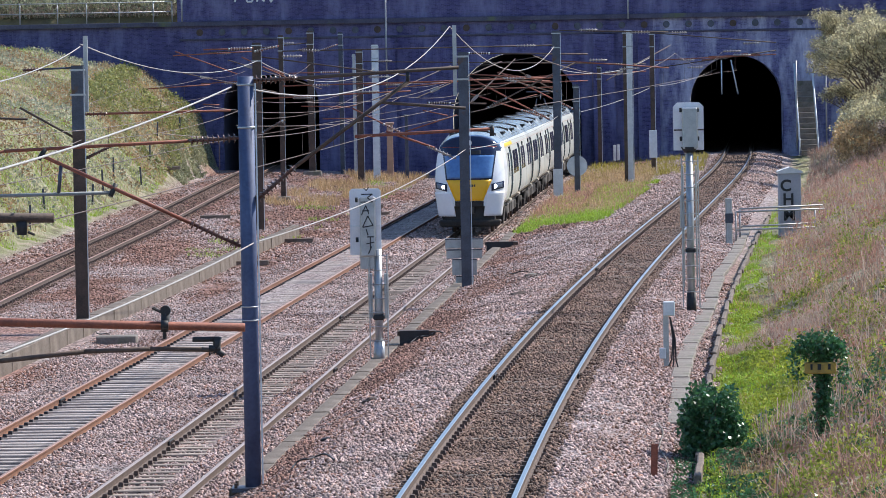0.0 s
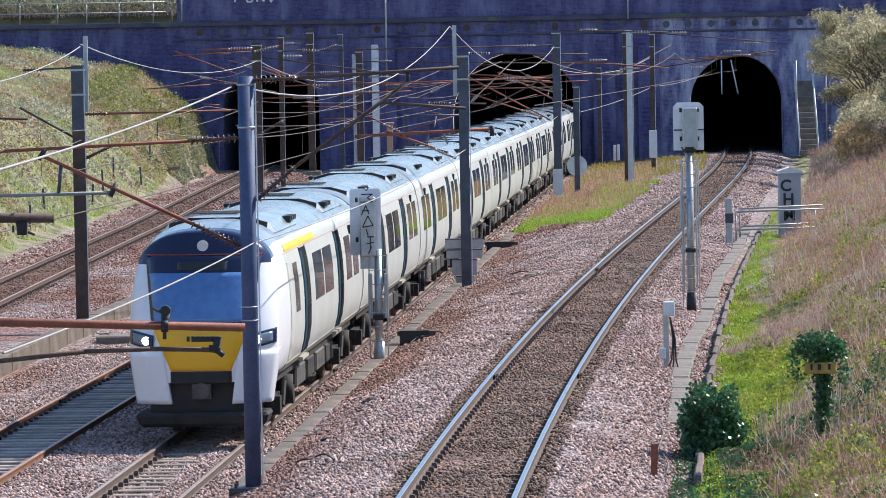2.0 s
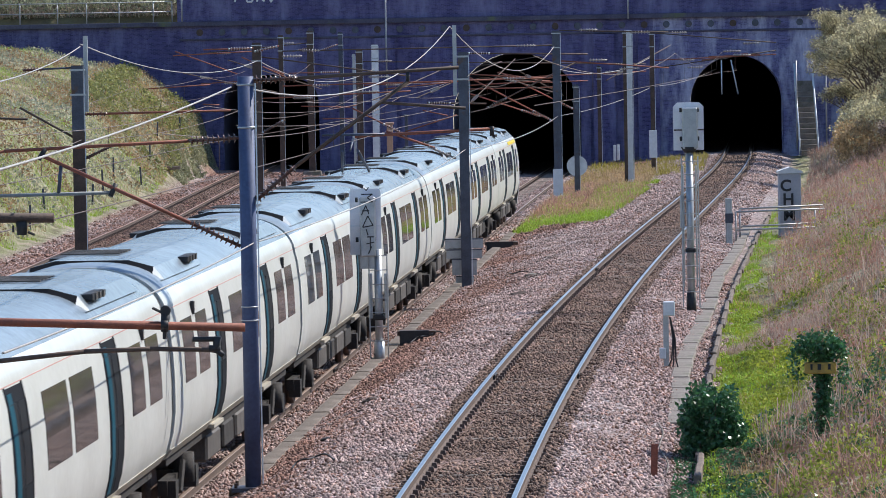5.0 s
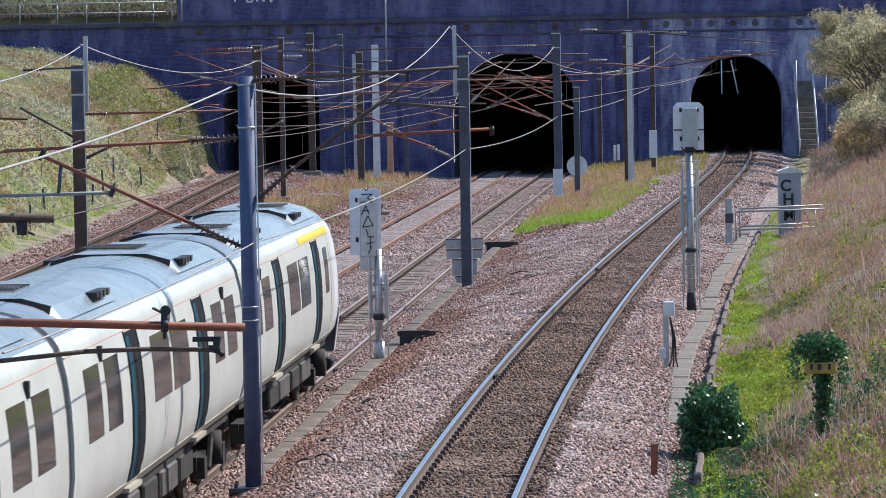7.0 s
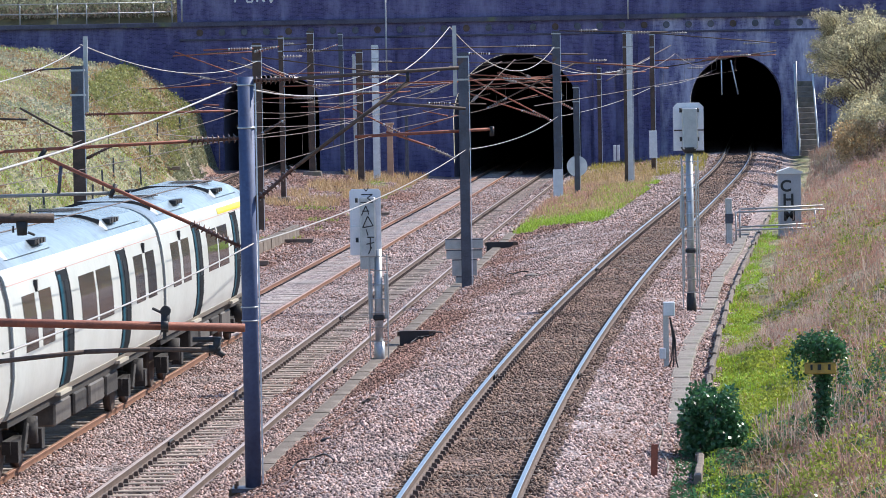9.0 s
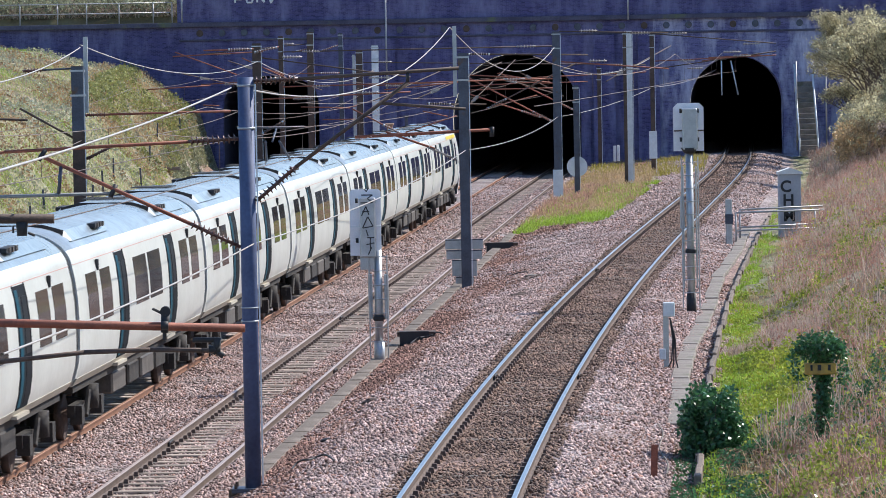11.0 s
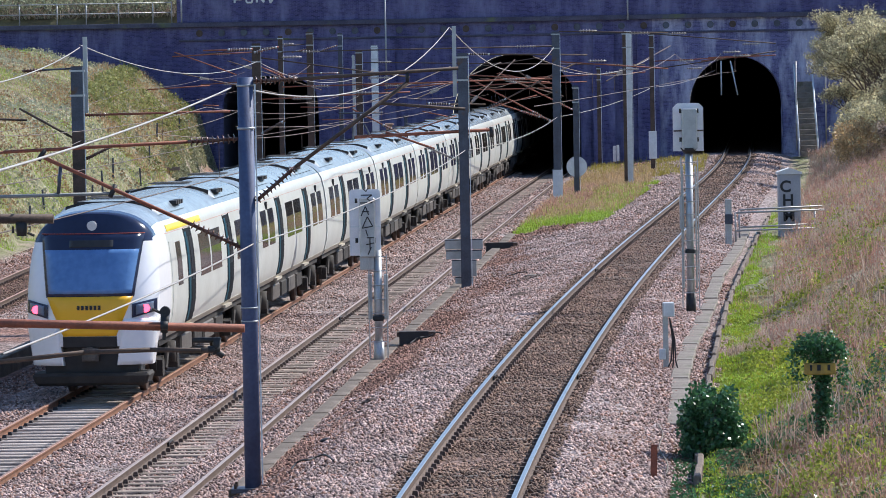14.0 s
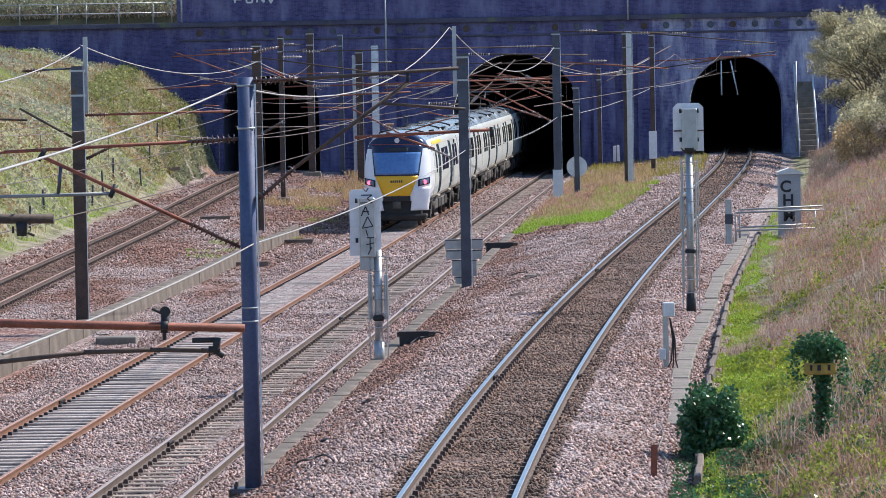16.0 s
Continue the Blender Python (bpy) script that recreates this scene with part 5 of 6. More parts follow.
for ch, z, dx in (("C", 1.58, -0.14), ("H", 1.13, -0.06), ("M", 0.62, -0.04)):
    tx = bpy.data.curves.new("letter", "FONT")
    tx.body, tx.size, tx.align_x, tx.extrude, tx.offset = ch, 0.52, "CENTER", 0.006, 0.014
    tx.materials.append(INK)
    o = new("letter", tx)
    o.parent, o.matrix_basis = body, pose(dx, -0.322, z, 90, 0, 0)
RAILM = mat("weathered_tube_rail", (0.47, 0.46, 0.46), (0.33, 0.32, 0.32), 5, 0.5, 0.3)
r = tagged(empty("guard_railing", Matrix.Translation((9.2, 138.8, ground_z(9.2, 138.8)))), "pale tubular steel guard railing beside the path", "railing")
for (p0, p1) in (((0.05, 0, -0.1), (0.05, 0, 0.92)), ((0.35, 2.6, -0.1), (0.35, 2.6, 0.92)), ((2.6, 0.6, 0.0), (2.6, 0.6, 0.95))):
    bar(r, "post", p0, p1, 0.03, RAILM)
for z in (0.92, 0.35):
    bar(r, "rail", (0.05, 0, z), (2.9, 0.4, z + 0.04), 0.028, RAILM)
    bar(r, "rail", (0.35, 2.6, z), (3.1, 3.6, z + 0.05), 0.028, RAILM)
p = tagged(empty("lineside_post", Matrix.Translation(spot(8.88, 136.5))), "weathered grey square post at the trackside", "post")
bm = bmesh.new()
box(bm, (0, 0, 0.72), (0.2, 0.2, 1.5))
bevel(bm, 0.02)
part("shaft", bm, GALV, p)
bm = bmesh.new()
box(bm, (0.0, -0.12, 0.85), (0.24, 0.08, 0.3))
part("plate", bm, STEEL_DARK, p)

# ---- kerbs, troughs and low walls ----
def run(name, k, off, y0, y1, w, h, lift, length, material, label, category, wob=0.03):
    """A line of separate concrete pieces along a track."""
    base = tagged(empty(name, Matrix.Translation((track_x(k, y0) + off(y0), y0, 0))), label, category, kind="structure")
    inv = base.matrix_world.inverted()
    bm = bmesh.new()
    box(bm, (0, 0, 0), (w, length - 0.02, h))
    bevel(bm, min(0.02, h * 0.2))
    me = mesh_of("slab", bm, material)
    y = y0
    while y < y1:
        o = off(y)
        x = track_x(k, y) + o
        s = new("slab", me)
        s.parent, s.matrix_parent_inverse = base, inv
        hd = math.atan2(track_x(k, y + 1) + off(y + 1) - track_x(k, y - 1) - off(y - 1), 2.0)
        s.matrix_basis = Matrix.Translation((x + random.uniform(-wob, wob) * 0.4, y, ground_z(x, y) + lift + random.uniform(-wob, wob) * 0.4)) @ Matrix.Rotation(-hd + random.uniform(-wob, wob) * 0.3, 4, "Z")
        y += length


run("cable_trough", "C", lambda y: 2.12, 66, 160, 0.30, 0.22, -0.02, 2.0, LOW_WALL, "worn concrete cable trough lids beside the track", "cable trough")
run("cable_trough", "D", lambda y: 2.62 + 0.05 * math.sin(y * 0.2), 72, 150, 0.34, 0.3, -0.09, 2.4, KERB, "concrete cable trough lids along the bank", "cable trough", 0.05)
run("retaining_kerb", "D", lambda y: 3.12, 62, 160, 0.10, 0.34, 0.02, 1.8, WOOD, "dark edging boards at the foot of the bank", "kerb", 0.06)
run("low_wall", "B", lambda y: -3.35 - 0.006 * (y - 98), 92, 176, 0.30, 0.75, 0.05, 3.0, LOW_WALL, "low weathered concrete retaining wall between tracks", "low wall", 0.02)
for x, y, w, l in ((-0.62, 97.5, 0.85, 0.5), (1.95, 147.0, 1.1, 0.5)):
    p = tagged(empty("cable_pit", Matrix.Translation(spot(x, y, 0.1))), "dark sunken cable pit with a board lid", "cable pit")
    bm = bmesh.new()
    box(bm, (0, 0, 0.28), (w, l, 0.1))
    part("lid", bm, STEEL_RUST, p)
    bm = bmesh.new()
    box(bm, (-0.05, -l / 2, 0.12), (w - 0.2, 0.08, 0.45))
    part("side", bm, BLACK, p)
p = tagged(empty("concrete_block", Matrix.Translation(spot(-8.15, 109.5, 0.05))), "flat concrete block on the ballast", "concrete block")
bm = bmesh.new()
box(bm, (0, 0, 0.14), (1.0, 0.7, 0.26))
bevel(bm, 0.03)
part("block", bm, KERB, p)
for x, y in ((-9.8, 190), (-5.6, 168), (-6.6, 150), (-3.4, 205), (-14.4, 232), (-3.0, 196)):
    p = tagged(empty("old_sleeper", Matrix.Translation(spot(x, y, 0.02)) @ Matrix.Rotation(0.1, 4, "Z")), "short dark old timber lying on the ballast", "timber")
    bm = bmesh.new()
    box(bm, (0, 0, 0.1), (1.3, 0.25, 0.18))
    bevel(bm, 0.02)
    part("timber", bm, WOOD, p)

for x, y, r, m_ in ((-1.28, 77.5, 0.13, STEEL_RUST), (-2.2, 79.5, 0.09, KERB), (1.85, 108.0, 0.16, STEEL_RUST), (-0.5, 100.5, 0.1, WOOD), (2.4, 118.0, 0.14, KERB), (-9.9, 96.5, 0.12, KERB), (-1.9, 70.2, 0.08, BLACK)):
    p = tagged(empty("scrap_lump", Matrix.Translation(spot(x, y, 0.0))), "small dark lump of scrap lying on the ballast", "scrap")
    bm = bmesh.new()
    bmesh.ops.create_icosphere(bm, subdivisions=2, radius=r)
    for v_ in bm.verts:
        v_.co *= 1 + 0.5 * noise.noise(v_.co * 9 + Vector((x, y, 0)))
        v_.co.x *= 1.5
        v_.co.z *= 0.55
    part("lump", bm, m_, p)
for x0, y0, seed in ((-2.3, 65.2, 1), (-0.75, 96.5, 2), (1.7, 121.5, 3), (-9.0, 113.5, 4)):
    p = tagged(empty("loose_cable", Matrix.Translation(spot(x0, y0, -0.03))), "black cable lying loose across the ballast", "cable")
    rd = random.Random(seed)
    pts, x, y = [(0, 0, 0.02)], x0, y0
    for i in range(7):
        x, y = x + rd.uniform(0.02, 0.16), y + rd.uniform(-0.9, 0.8)
        pts.append((x - x0, y - y0, ground_z(x, y) - ground_z(x0, y0) + 0.06 + 0.03 * math.sin(i * 1.7)))
    hose(pts, 0.014, BLACK, p)
# dark fishplates bolted over the rail joints
for k, side, y in (("D", -1, 79.0), ("D", 1, 79.0), ("C", -1, 80.0), ("C", 1, 98.0), ("B", -1, 90.0), ("B", 1, 104.0), ("D", -1, 118.0), ("C", -1, 118.0)):
    h = heading(k, y)
    p = tagged(empty("rail_joint", Matrix.Translation((track_x(k, y) + side * 0.7525 * math.cos(h), y - side * 0.7525 * math.sin(h), track_z(k, y))) @ Matrix.Rotation(-h, 4, "Z")), "dark bolted fishplates over a rail joint", "rail joint", "rail joints")
    for e in (-1, 1):
        bm = bmesh.new()
        box(bm, (e * 0.035, 0, -0.07), (0.04, 0.62, 0.09))
        bevel(bm, 0.008)
        fp = part("fishplate", bm, BLACK, p)
        for o in (-0.2, -0.07, 0.07, 0.2):
            bm = bmesh.new()
            rod(bm, (e * 0.05, o, -0.07), (e * 0.085, o, -0.07), 0.02, 6)
            part("bolt", bm, STEEL_RUST, fp)

# ---- on and above the tunnel wall ----
wr = tagged(empty("parapet_railing", Matrix.Translation((-20.5, WALL_Y, TOP + 0.14))), "pale grey tubular railing along the wall top", "railing")
for x in (-30, -28.4, -26.4, -24.5, -22.3, -20.6, -18.7, -16.7, -15.6):
    bar(wr, "post", (x + 20.5, 0, 0), (x + 20.5, 0, 1.22), 0.035, RAILM)
for z in (1.2, 0.62):
    bar(wr, "rail", (-9.6, 0, z), (4.9, 0, z), 0.03, RAILM)
for i in range(28):
    x = -14.0 + i * 1.3
    bm = bmesh.new()
    rod(bm, (x, WALL_Y - 0.06, 8.55), (x, WALL_Y + 0.02, 8.55), 0.19, 12, 0.21)
    bp = part("tie_plate", bm, STEEL_DARK if i % 4 else STEEL_RUST, wall, "round iron tie plate")
for x, z0, z1 in ((-3.1, 4.5, 11.0), (11.05, 8.9, 11.0), (-15.0, 9.2, 11.0)):
    bm = bmesh.new()
    rod(bm, (x, WALL_Y - 0.5, z0), (x, WALL_Y - 0.5, z1), 0.05, 8)
    part("drain_pipe", bm, RAILM, wall, "pale vertical drain pipe")
GW = mat("white_spray", (0.75, 0.75, 0.78), (0.6, 0.6, 0.64), 2, 0.7)
for pts in (((-11.9, 10.3), (-11.9, 10.75), (-11.5, 10.8)), ((-11.9, 10.5), (-11.5, 10.5)), ((-11.3, 10.8), (-11.2, 10.3), (-10.9, 10.3), (-10.8, 10.8)), ((-10.6, 10.3), (-10.6, 10.8), (-10.2, 10.3), (-10.2, 10.8)), ((-10.0, 10.8), (-9.8, 10.25), (-9.5, 10.8)), ((-11.0, 10.6), (-10.9, 10.9))):
    stroke(wall, pts, WALL_Y - 0.005, 0.06, GW)
# stepped brick buttress and stairs beside the raised track's tunnel
st = tagged(empty("lineside_steps", Matrix.Translation((20.9, 250, 0.9))), "narrow weathered steps with pale handrails climbing the bank", "steps")
for i in range(14):
    bm = bmesh.new()
    box(bm, (0.02 * i, i * 0.48, 0.16 + i * 0.30), (0.95, 0.52, 0.32))
    bevel(bm, 0.015)
    part("step", bm, KERB, st)
for dx in (-0.55, 0.5):
    bar(st, "handrail", (dx, 0, 1.0), (dx + 0.28, 6.7, 5.2), 0.045, GALV_PALE)
    for i in range(0, 14, 3):
        bar(st, "handrail_post", (dx + 0.02 * i, i * 0.48, 0.0 + 0.3 * i), (dx + 0.02 * i, i * 0.48, 1.05 + 0.3 * i), 0.04, GALV_PALE)
for x, h in ((-0.75, 5.4), (0.95, 5.6)):
    bar(st, "pole", (x + 0.3, 3, 0.3), (x + 0.3, 3, h), 0.045, RAILM)
bar(st, "pole", (1.25, 3, 5.6), (2.2, 3, 5.75), 0.04, RAILM)
# hanging rods in the raised track's tunnel mouth
hr = tagged(empty("hanging_support", Matrix.Translation((17.0, WALL_Y - 0.6, 6.4))), "rusty wire support with pale hanging rods at the tunnel crown", "wire support")
bar(hr, "beam", (-1.7, 0, 0.0), (1.0, 0, 0.35), 0.05, ARM)
bar(hr, "beam", (-1.3, 0, 0.2), (1.7, 0, 0.3), 0.04, ARM)
bar(hr, "rod", (-0.55, 0, 0), (-0.55, 0, -2.0), 0.04, GALV_PALE), bar(hr, "rod", (0.0, 0, 0), (0.40, 0, -2.0), 0.04, GALV_PALE)
insulator(hr, (-1.0, 0, 0.05), (-0.2, 0, 0.12), INSUL_W, 5, 0.1)
# cable ducts at the foot of the slim mast, small white signs
for x, y, w, h, z, lb in ((10.80, 224.5, 0.40, 1.4, 0.8, "pale cable duct at a mast foot"), (9.9, 251.5, 0.16, 0.9, 0.3, "pale marker post against the wall"), (10.1, 251.5, 0.16, 0.9, 0.3, "pale marker post against the wall")):
    p = tagged(empty("cable_duct", Matrix.Translation(spot(x, y))), lb, "cable duct")
    bm = bmesh.new()
    box(bm, (0, -0.16, z + h / 2), (w, 0.1, h))
    bevel(bm, 0.015)
    part("duct", bm, GALV_PALE, p)


# ---- plants ----
def leaf_mat(name, a, b, isl=0.35, rough=0.6, thin=0.35):
    """Leaf or stem colour that also lets some light through."""
    m = mat(name, a, b, 1.5, rough, island=isl)
    n, l = m.node_tree.nodes, m.node_tree.links
    bs = n["Principled BSDF"]
    tr, mx = n.new("ShaderNodeBsdfTranslucent"), n.new("ShaderNodeMixShader")
    mx.inputs[0].default_value = thin
    l.new(bs.inputs["Base Color"].links[0].from_socket, tr.inputs["Color"])
    l.new(bs.outputs[0], mx.inputs[1]), l.new(tr.outputs[0], mx.inputs[2]), l.new(mx.outputs[0], n["Material Output"].inputs[0])
    return m


GRASS = leaf_mat("bright_grass", (0.37, 0.52, 0.05), (0.22, 0.35, 0.035))
MOSS = leaf_mat("yellow_green_moss", (0.46, 0.48, 0.06), (0.30, 0.34, 0.04))
DRY = leaf_mat("dry_grass", (0.57, 0.40, 0.21), (0.36, 0.245, 0.13))
STEM = leaf_mat("bramble_stem", (0.56, 0.32, 0.25), (0.32, 0.17, 0.13), 0.45)
STEM_PALE = leaf_mat("pale_dead_stem", (0.56, 0.44, 0.36), (0.36, 0.27, 0.22), 0.4, 0.6, 0.4)
IVY = leaf_mat("dark_ivy", (0.085, 0.22, 0.09), (0.045, 0.12, 0.05), 0.5, 0.28, 0.3)
LEAF = leaf_mat("mid_green_leaf", (0.30, 0.34, 0.06), (0.17, 0.22, 0.04), 0.4, 0.8)
OLIVE = leaf_mat("olive_twig_leaf", (0.62, 0.56, 0.36), (0.40, 0.36, 0.22), 0.5, 0.7, 0.5)
BLOSSOM = leaf_mat("white_blossom", (0.80, 0.80, 0.78), (0.66, 0.66, 0.62), 0.1)
BARK = mat("bark", (0.17, 0.12, 0.09), (0.09, 0.065, 0.05), 6, 0.9, 0, 0.4, 30)
rng = np.random.default_rng(5)


def cards(name, pos, size, spread, material, label, category, blade=True, droop=0.35, wide=1.0):
    """Many thin blades or small leaves in one mesh: each a bent, pointed pair of quads."""
    n = len(pos)
    pos = np.asarray(pos)
    az = rng.uniform(0, 2 * np.pi, n)
    h = size * rng.uniform(0.5, 1.3, n)
    if blade:
        lean = rng.uniform(0.1, spread, n)
        d = np.stack([np.cos(az) * lean, np.sin(az) * lean, np.sqrt(np.maximum(0.1, 1 - lean ** 2))], 1)
        w = np.stack([-np.sin(az), np.cos(az), np.zeros(n)], 1) * ((0.012 * h + 0.004) * wide)[:, None]
        mid = pos + d * (h * 0.55)[:, None]
        tip = pos + d * h[:, None] * np.array([1.25, 1.25, 1 - droop])
        v = np.stack([pos - w, pos + w, mid + w * 0.8, mid - w * 0.8, tip], 1).reshape(-1, 3)
        f = np.arange(n)[:, None] * 5
        faces = (f + [0, 1, 2, 3]).tolist() + (f + [3, 2, 4]).tolist()
    else:
        a = rng.normal(size=(n, 3))
        a /= np.linalg.norm(a, axis=1)[:, None]
        b = np.cross(a, rng.normal(size=(n, 3)))
        b /= np.linalg.norm(b, axis=1)[:, None]
        v = np.stack([pos - a * h[:, None] * 0.5, pos + b * h[:, None] * 0.36, pos + a * h[:, None] * 0.5, pos - b * h[:, None] * 0.36], 1).reshape(-1, 3)
        faces = (np.arange(n)[:, None] * 4 + [0, 1, 2, 3]).tolist()
    me = bpy.data.meshes.new(name)
    me.from_pydata(v.tolist(), [], faces)
    me.materials.append(material)
    ob = new(name, me)
    if label:
        tagged(ob, label, category, kind="stuff")
    return ob


def field(n, k, o0, o1, y0, y1, keep, bias=1.0):
    """Random places on the ground at offsets o0..o1 from a track, kept by a noise test."""
    out = []
    while len(out) < n:
        y = y0 + (y1 - y0) * rng.random() ** bias
        x = track_x(k, y) + o0 + (o1 - o0) * rng.random()
        if y < WALL_Y - 0.5 and keep(x, y):
            out.append((x, y, ground_z(x, y) + relief(x, y) - 0.02))
    return out


def patch(s, th, seed=0.0):
    return lambda x, y: noise.noise((x * s, y * s * 0.6, seed)) > th


def bank_green(x, y):
    o = x - track_x("D", y)
    g = noise.noise((x * 0.55, y * 0.22, 4.0))
    return o < 3.35 + 1.2 * max(0.0, g + 0.15) + float(np.interp(y, [66, 70, 80, 86, 89, 93, 105, 112], [0.0, 1.5, 1.4, 0.7, -0.6, 0.5, 0.3, 0.0]))


# right bank: a strip of bright grass at the foot, brambles and dead stems above, ivy low down near the eye
def mound(x, y):
    """Height of the tangle of brambles over the bank, in lumps with hollows between."""
    m = 0.25 + noise.noise((x * 0.75, y * 0.33, 21.0)) + 0.6 * noise.noise((x * 1.9, y * 0.9, 22.0))
    return 0.75 * max(0.0, m) * min(1.0, max(0.0, x - track_x("D", y) - 3.6))


def tangle(n, k, o0, o1, y0, y1, keep, bias=1.3, top=1.0):
    """Places from the ground up to the top of the lumps."""
    return [(x, y, z + rng.random() ** 0.6 * (0.06 + top * mound(x, y))) for x, y, z in field(n, k, o0, o1, y0, y1, keep, bias)]


def off_green(s, th, seed):
    p = patch(s, th, seed)
    return lambda x, y: not bank_green(x, y) and p(x, y)


cards("bank_grass", field(46000, "D", 3.1, 6.2, 50, 165, bank_green, 1.5), 0.17, 0.9, GRASS, "bright green grass at the foot of the bank", "grass")
cards("bank_bramble", tangle(76000, "D", 4.0, 17, 50, 250, off_green(0.5, -0.2, 31.0)), 0.5, 0.98, STEM, "tangled red-brown bramble stems on the bank", "brambles", droop=0.6, wide=0.5)
cards("bank_dead_stems", tangle(44000, "D", 4.0, 17, 56, 254, off_green(0.45, 0.0, 9.0)), 0.6, 0.98, STEM_PALE, "pale dead stems among brambles on the bank", "dead stems", droop=0.5, wide=0.5)
cards("bank_dry_grass", field(32000, "D", 3.3, 12, 50, 200, patch(0.5, 0.1, 2.0), 1.4), 0.3, 0.95, DRY, "dry straw-coloured grass on the bank", "grass", wide=0.7)
cards("bank_dry_foot", field(9000, "D", 3.2, 5.4, 84, 96, lambda x, y: not bank_green(x, y)), 0.3, 0.95, STEM_PALE, "pinkish dead grass tussocks at the bank foot", "grass", wide=0.7)
cards("bank_moss", tangle(22000, "D", 3.1, 5.6, 49, 110, bank_green, 1.0, 0.3), 0.06, 1, MOSS, "yellow-green moss and clover among the grass", "moss", blade=False)
cards("bank_litter", tangle(46000, "D", 3.0, 9.5, 49, 88, off_green(0.6, -0.4, 3.0), 1.0, 0.25), 0.06, 1, leaf_mat("tan_leaf_litter", (0.44, 0.30, 0.20), (0.20, 0.135, 0.095), 0.4, 0.8), "tan leaf litter on the lower bank", "leaf litter", blade=False)
cards("bank_leaves", tangle(44000, "D", 3.3, 12, 49, 120, patch(0.6, 0.05, 6.0), 1.0), 0.065, 1, LEAF, "small green bramble leaves on the bank", "leaves", blade=False)
cards("bank_ivy", tangle(26000, "D", 3.1, 9, 49, 70, patch(0.7, 0.05, 8.0), 1.0, 0.7), 0.065, 1, IVY, "dark ivy leaves trailing over the bank", "ivy", blade=False)
# ivy and dark litter stand in for dark soil and shade beside the bush
cards("gully_ivy", tangle(9000, "D", 2.75, 3.9, 54, 65, lambda x, y: True, 1.0, 0.2), 0.065, 1, IVY, "dark ivy and weeds in the gully at the bank foot", "ivy", blade=False)
cards("gully_litter", tangle(9000, "D", 2.7, 4.2, 54, 72, lambda x, y: True, 1.0, 0.1), 0.055, 1, leaf_mat("shade_dark_litter", (0.17, 0.12, 0.08), (0.09, 0.065, 0.045), 0.4, 0.9), "leaf litter coloured as dark, shaded soil at the bank foot", "leaf litter", blade=False)
cards("bank_dry_leaves", tangle(60000, "D", 4.2, 16, 60, 190, off_green(0.4, -0.05, 17.0), 1.1), 0.07, 1, leaf_mat("dry_red_leaf", (0.56, 0.29, 0.22), (0.34, 0.165, 0.125), 0.3, 0.8), "dry reddish leaves among the brambles", "leaves", blade=False)
cards("bank_green_flecks", tangle(13000, "D", 4.0, 15, 80, 170, patch(0.5, 0.12, 41.0), 1.1), 0.08, 1, MOSS, "green shoots among the brambles", "leaves", blade=False)
cards("bank_yellow_leaves", tangle(44000, "D", 3.1, 12, 49, 86, patch(0.55, -0.05, 11.0), 1.0), 0.06, 1, leaf_mat("yellow_green_leaf", (0.42, 0.46, 0.08), (0.26, 0.30, 0.05), 0.4, 0.8), "yellow-green leaves on the lower bank", "leaves", blade=False)
# left slope
cards("slope_grass", field(36000, "A", -22, -3.4, 118, 257, patch(0.22, 0.05, 1.0)), 0.36, 0.9, leaf_mat("slope_green", (0.42, 0.50, 0.12), (0.28, 0.35, 0.08)), "green rough grass on the cutting slope", "grass", wide=0.8)
cards("slope_dry", field(34000, "A", -22, -3.2, 118, 257, patch(0.2, -0.05, 3.0)), 0.45, 0.95, DRY, "dry yellow-brown grass on the cutting slope", "grass", droop=0.5, wide=0.7)
cards("slope_stems", field(36000, "A", -24, -3.6, 118, 257, patch(0.25, -0.1, 5.0)), 0.5, 0.97, STEM_PALE, "grey dead stems on the cutting slope", "dead stems", droop=0.5, wide=0.6)
cards("slope_bright", field(22000, "A", -6.5, -3.0, 118, 257, patch(0.18, 0.05, 7.0)), 0.24, 0.9, GRASS, "bright green tufts along the slope foot", "grass")
cards("slope_top_grass", field(22000, "A", -24, -11, 190, 257, patch(0.16, 0.1, 12.0)), 0.3, 0.9, GRASS, "bright green grass high on the cutting slope", "grass")


def slope_leaves(n, keep, zr):
    return [(x, y, z + rng.random() * zr) for x, y, z in field(n, "A", -24, -3.4, 118, 257, keep)]


cards("slope_corner_scrub", [(x, y, z + rng.random() * 0.5) for x, y, z in field(9000, "A", -8, -3.0, 228, 257, patch(0.35, -0.05, 16.0))], 0.16, 1, leaf_mat("olive_scrub_leaf", (0.36, 0.36, 0.13), (0.20, 0.21, 0.08), 0.3, 0.8), "olive-green scrub beside the old tunnel mouth", "scrub", blade=False)
cards("slope_corner_ivy", [(x, y, z + rng.random() * 0.25) for x, y, z in field(9000, "A", -3.8, -2.4, 232, 257, patch(0.6, -0.35, 23.0))], 0.15, 1, leaf_mat("grey_green_corner_leaf", (0.36, 0.36, 0.22), (0.20, 0.21, 0.12), 0.35, 0.8), "grey-green plants on the steep corner by the tunnel", "scrub", blade=False)
cards("slope_corner_stems", field(12000, "A", -9, -3.0, 225, 257, patch(0.3, -0.3, 19.0)), 0.5, 0.97, DRY, "dry grass beside the old tunnel mouth", "grass", droop=0.5)
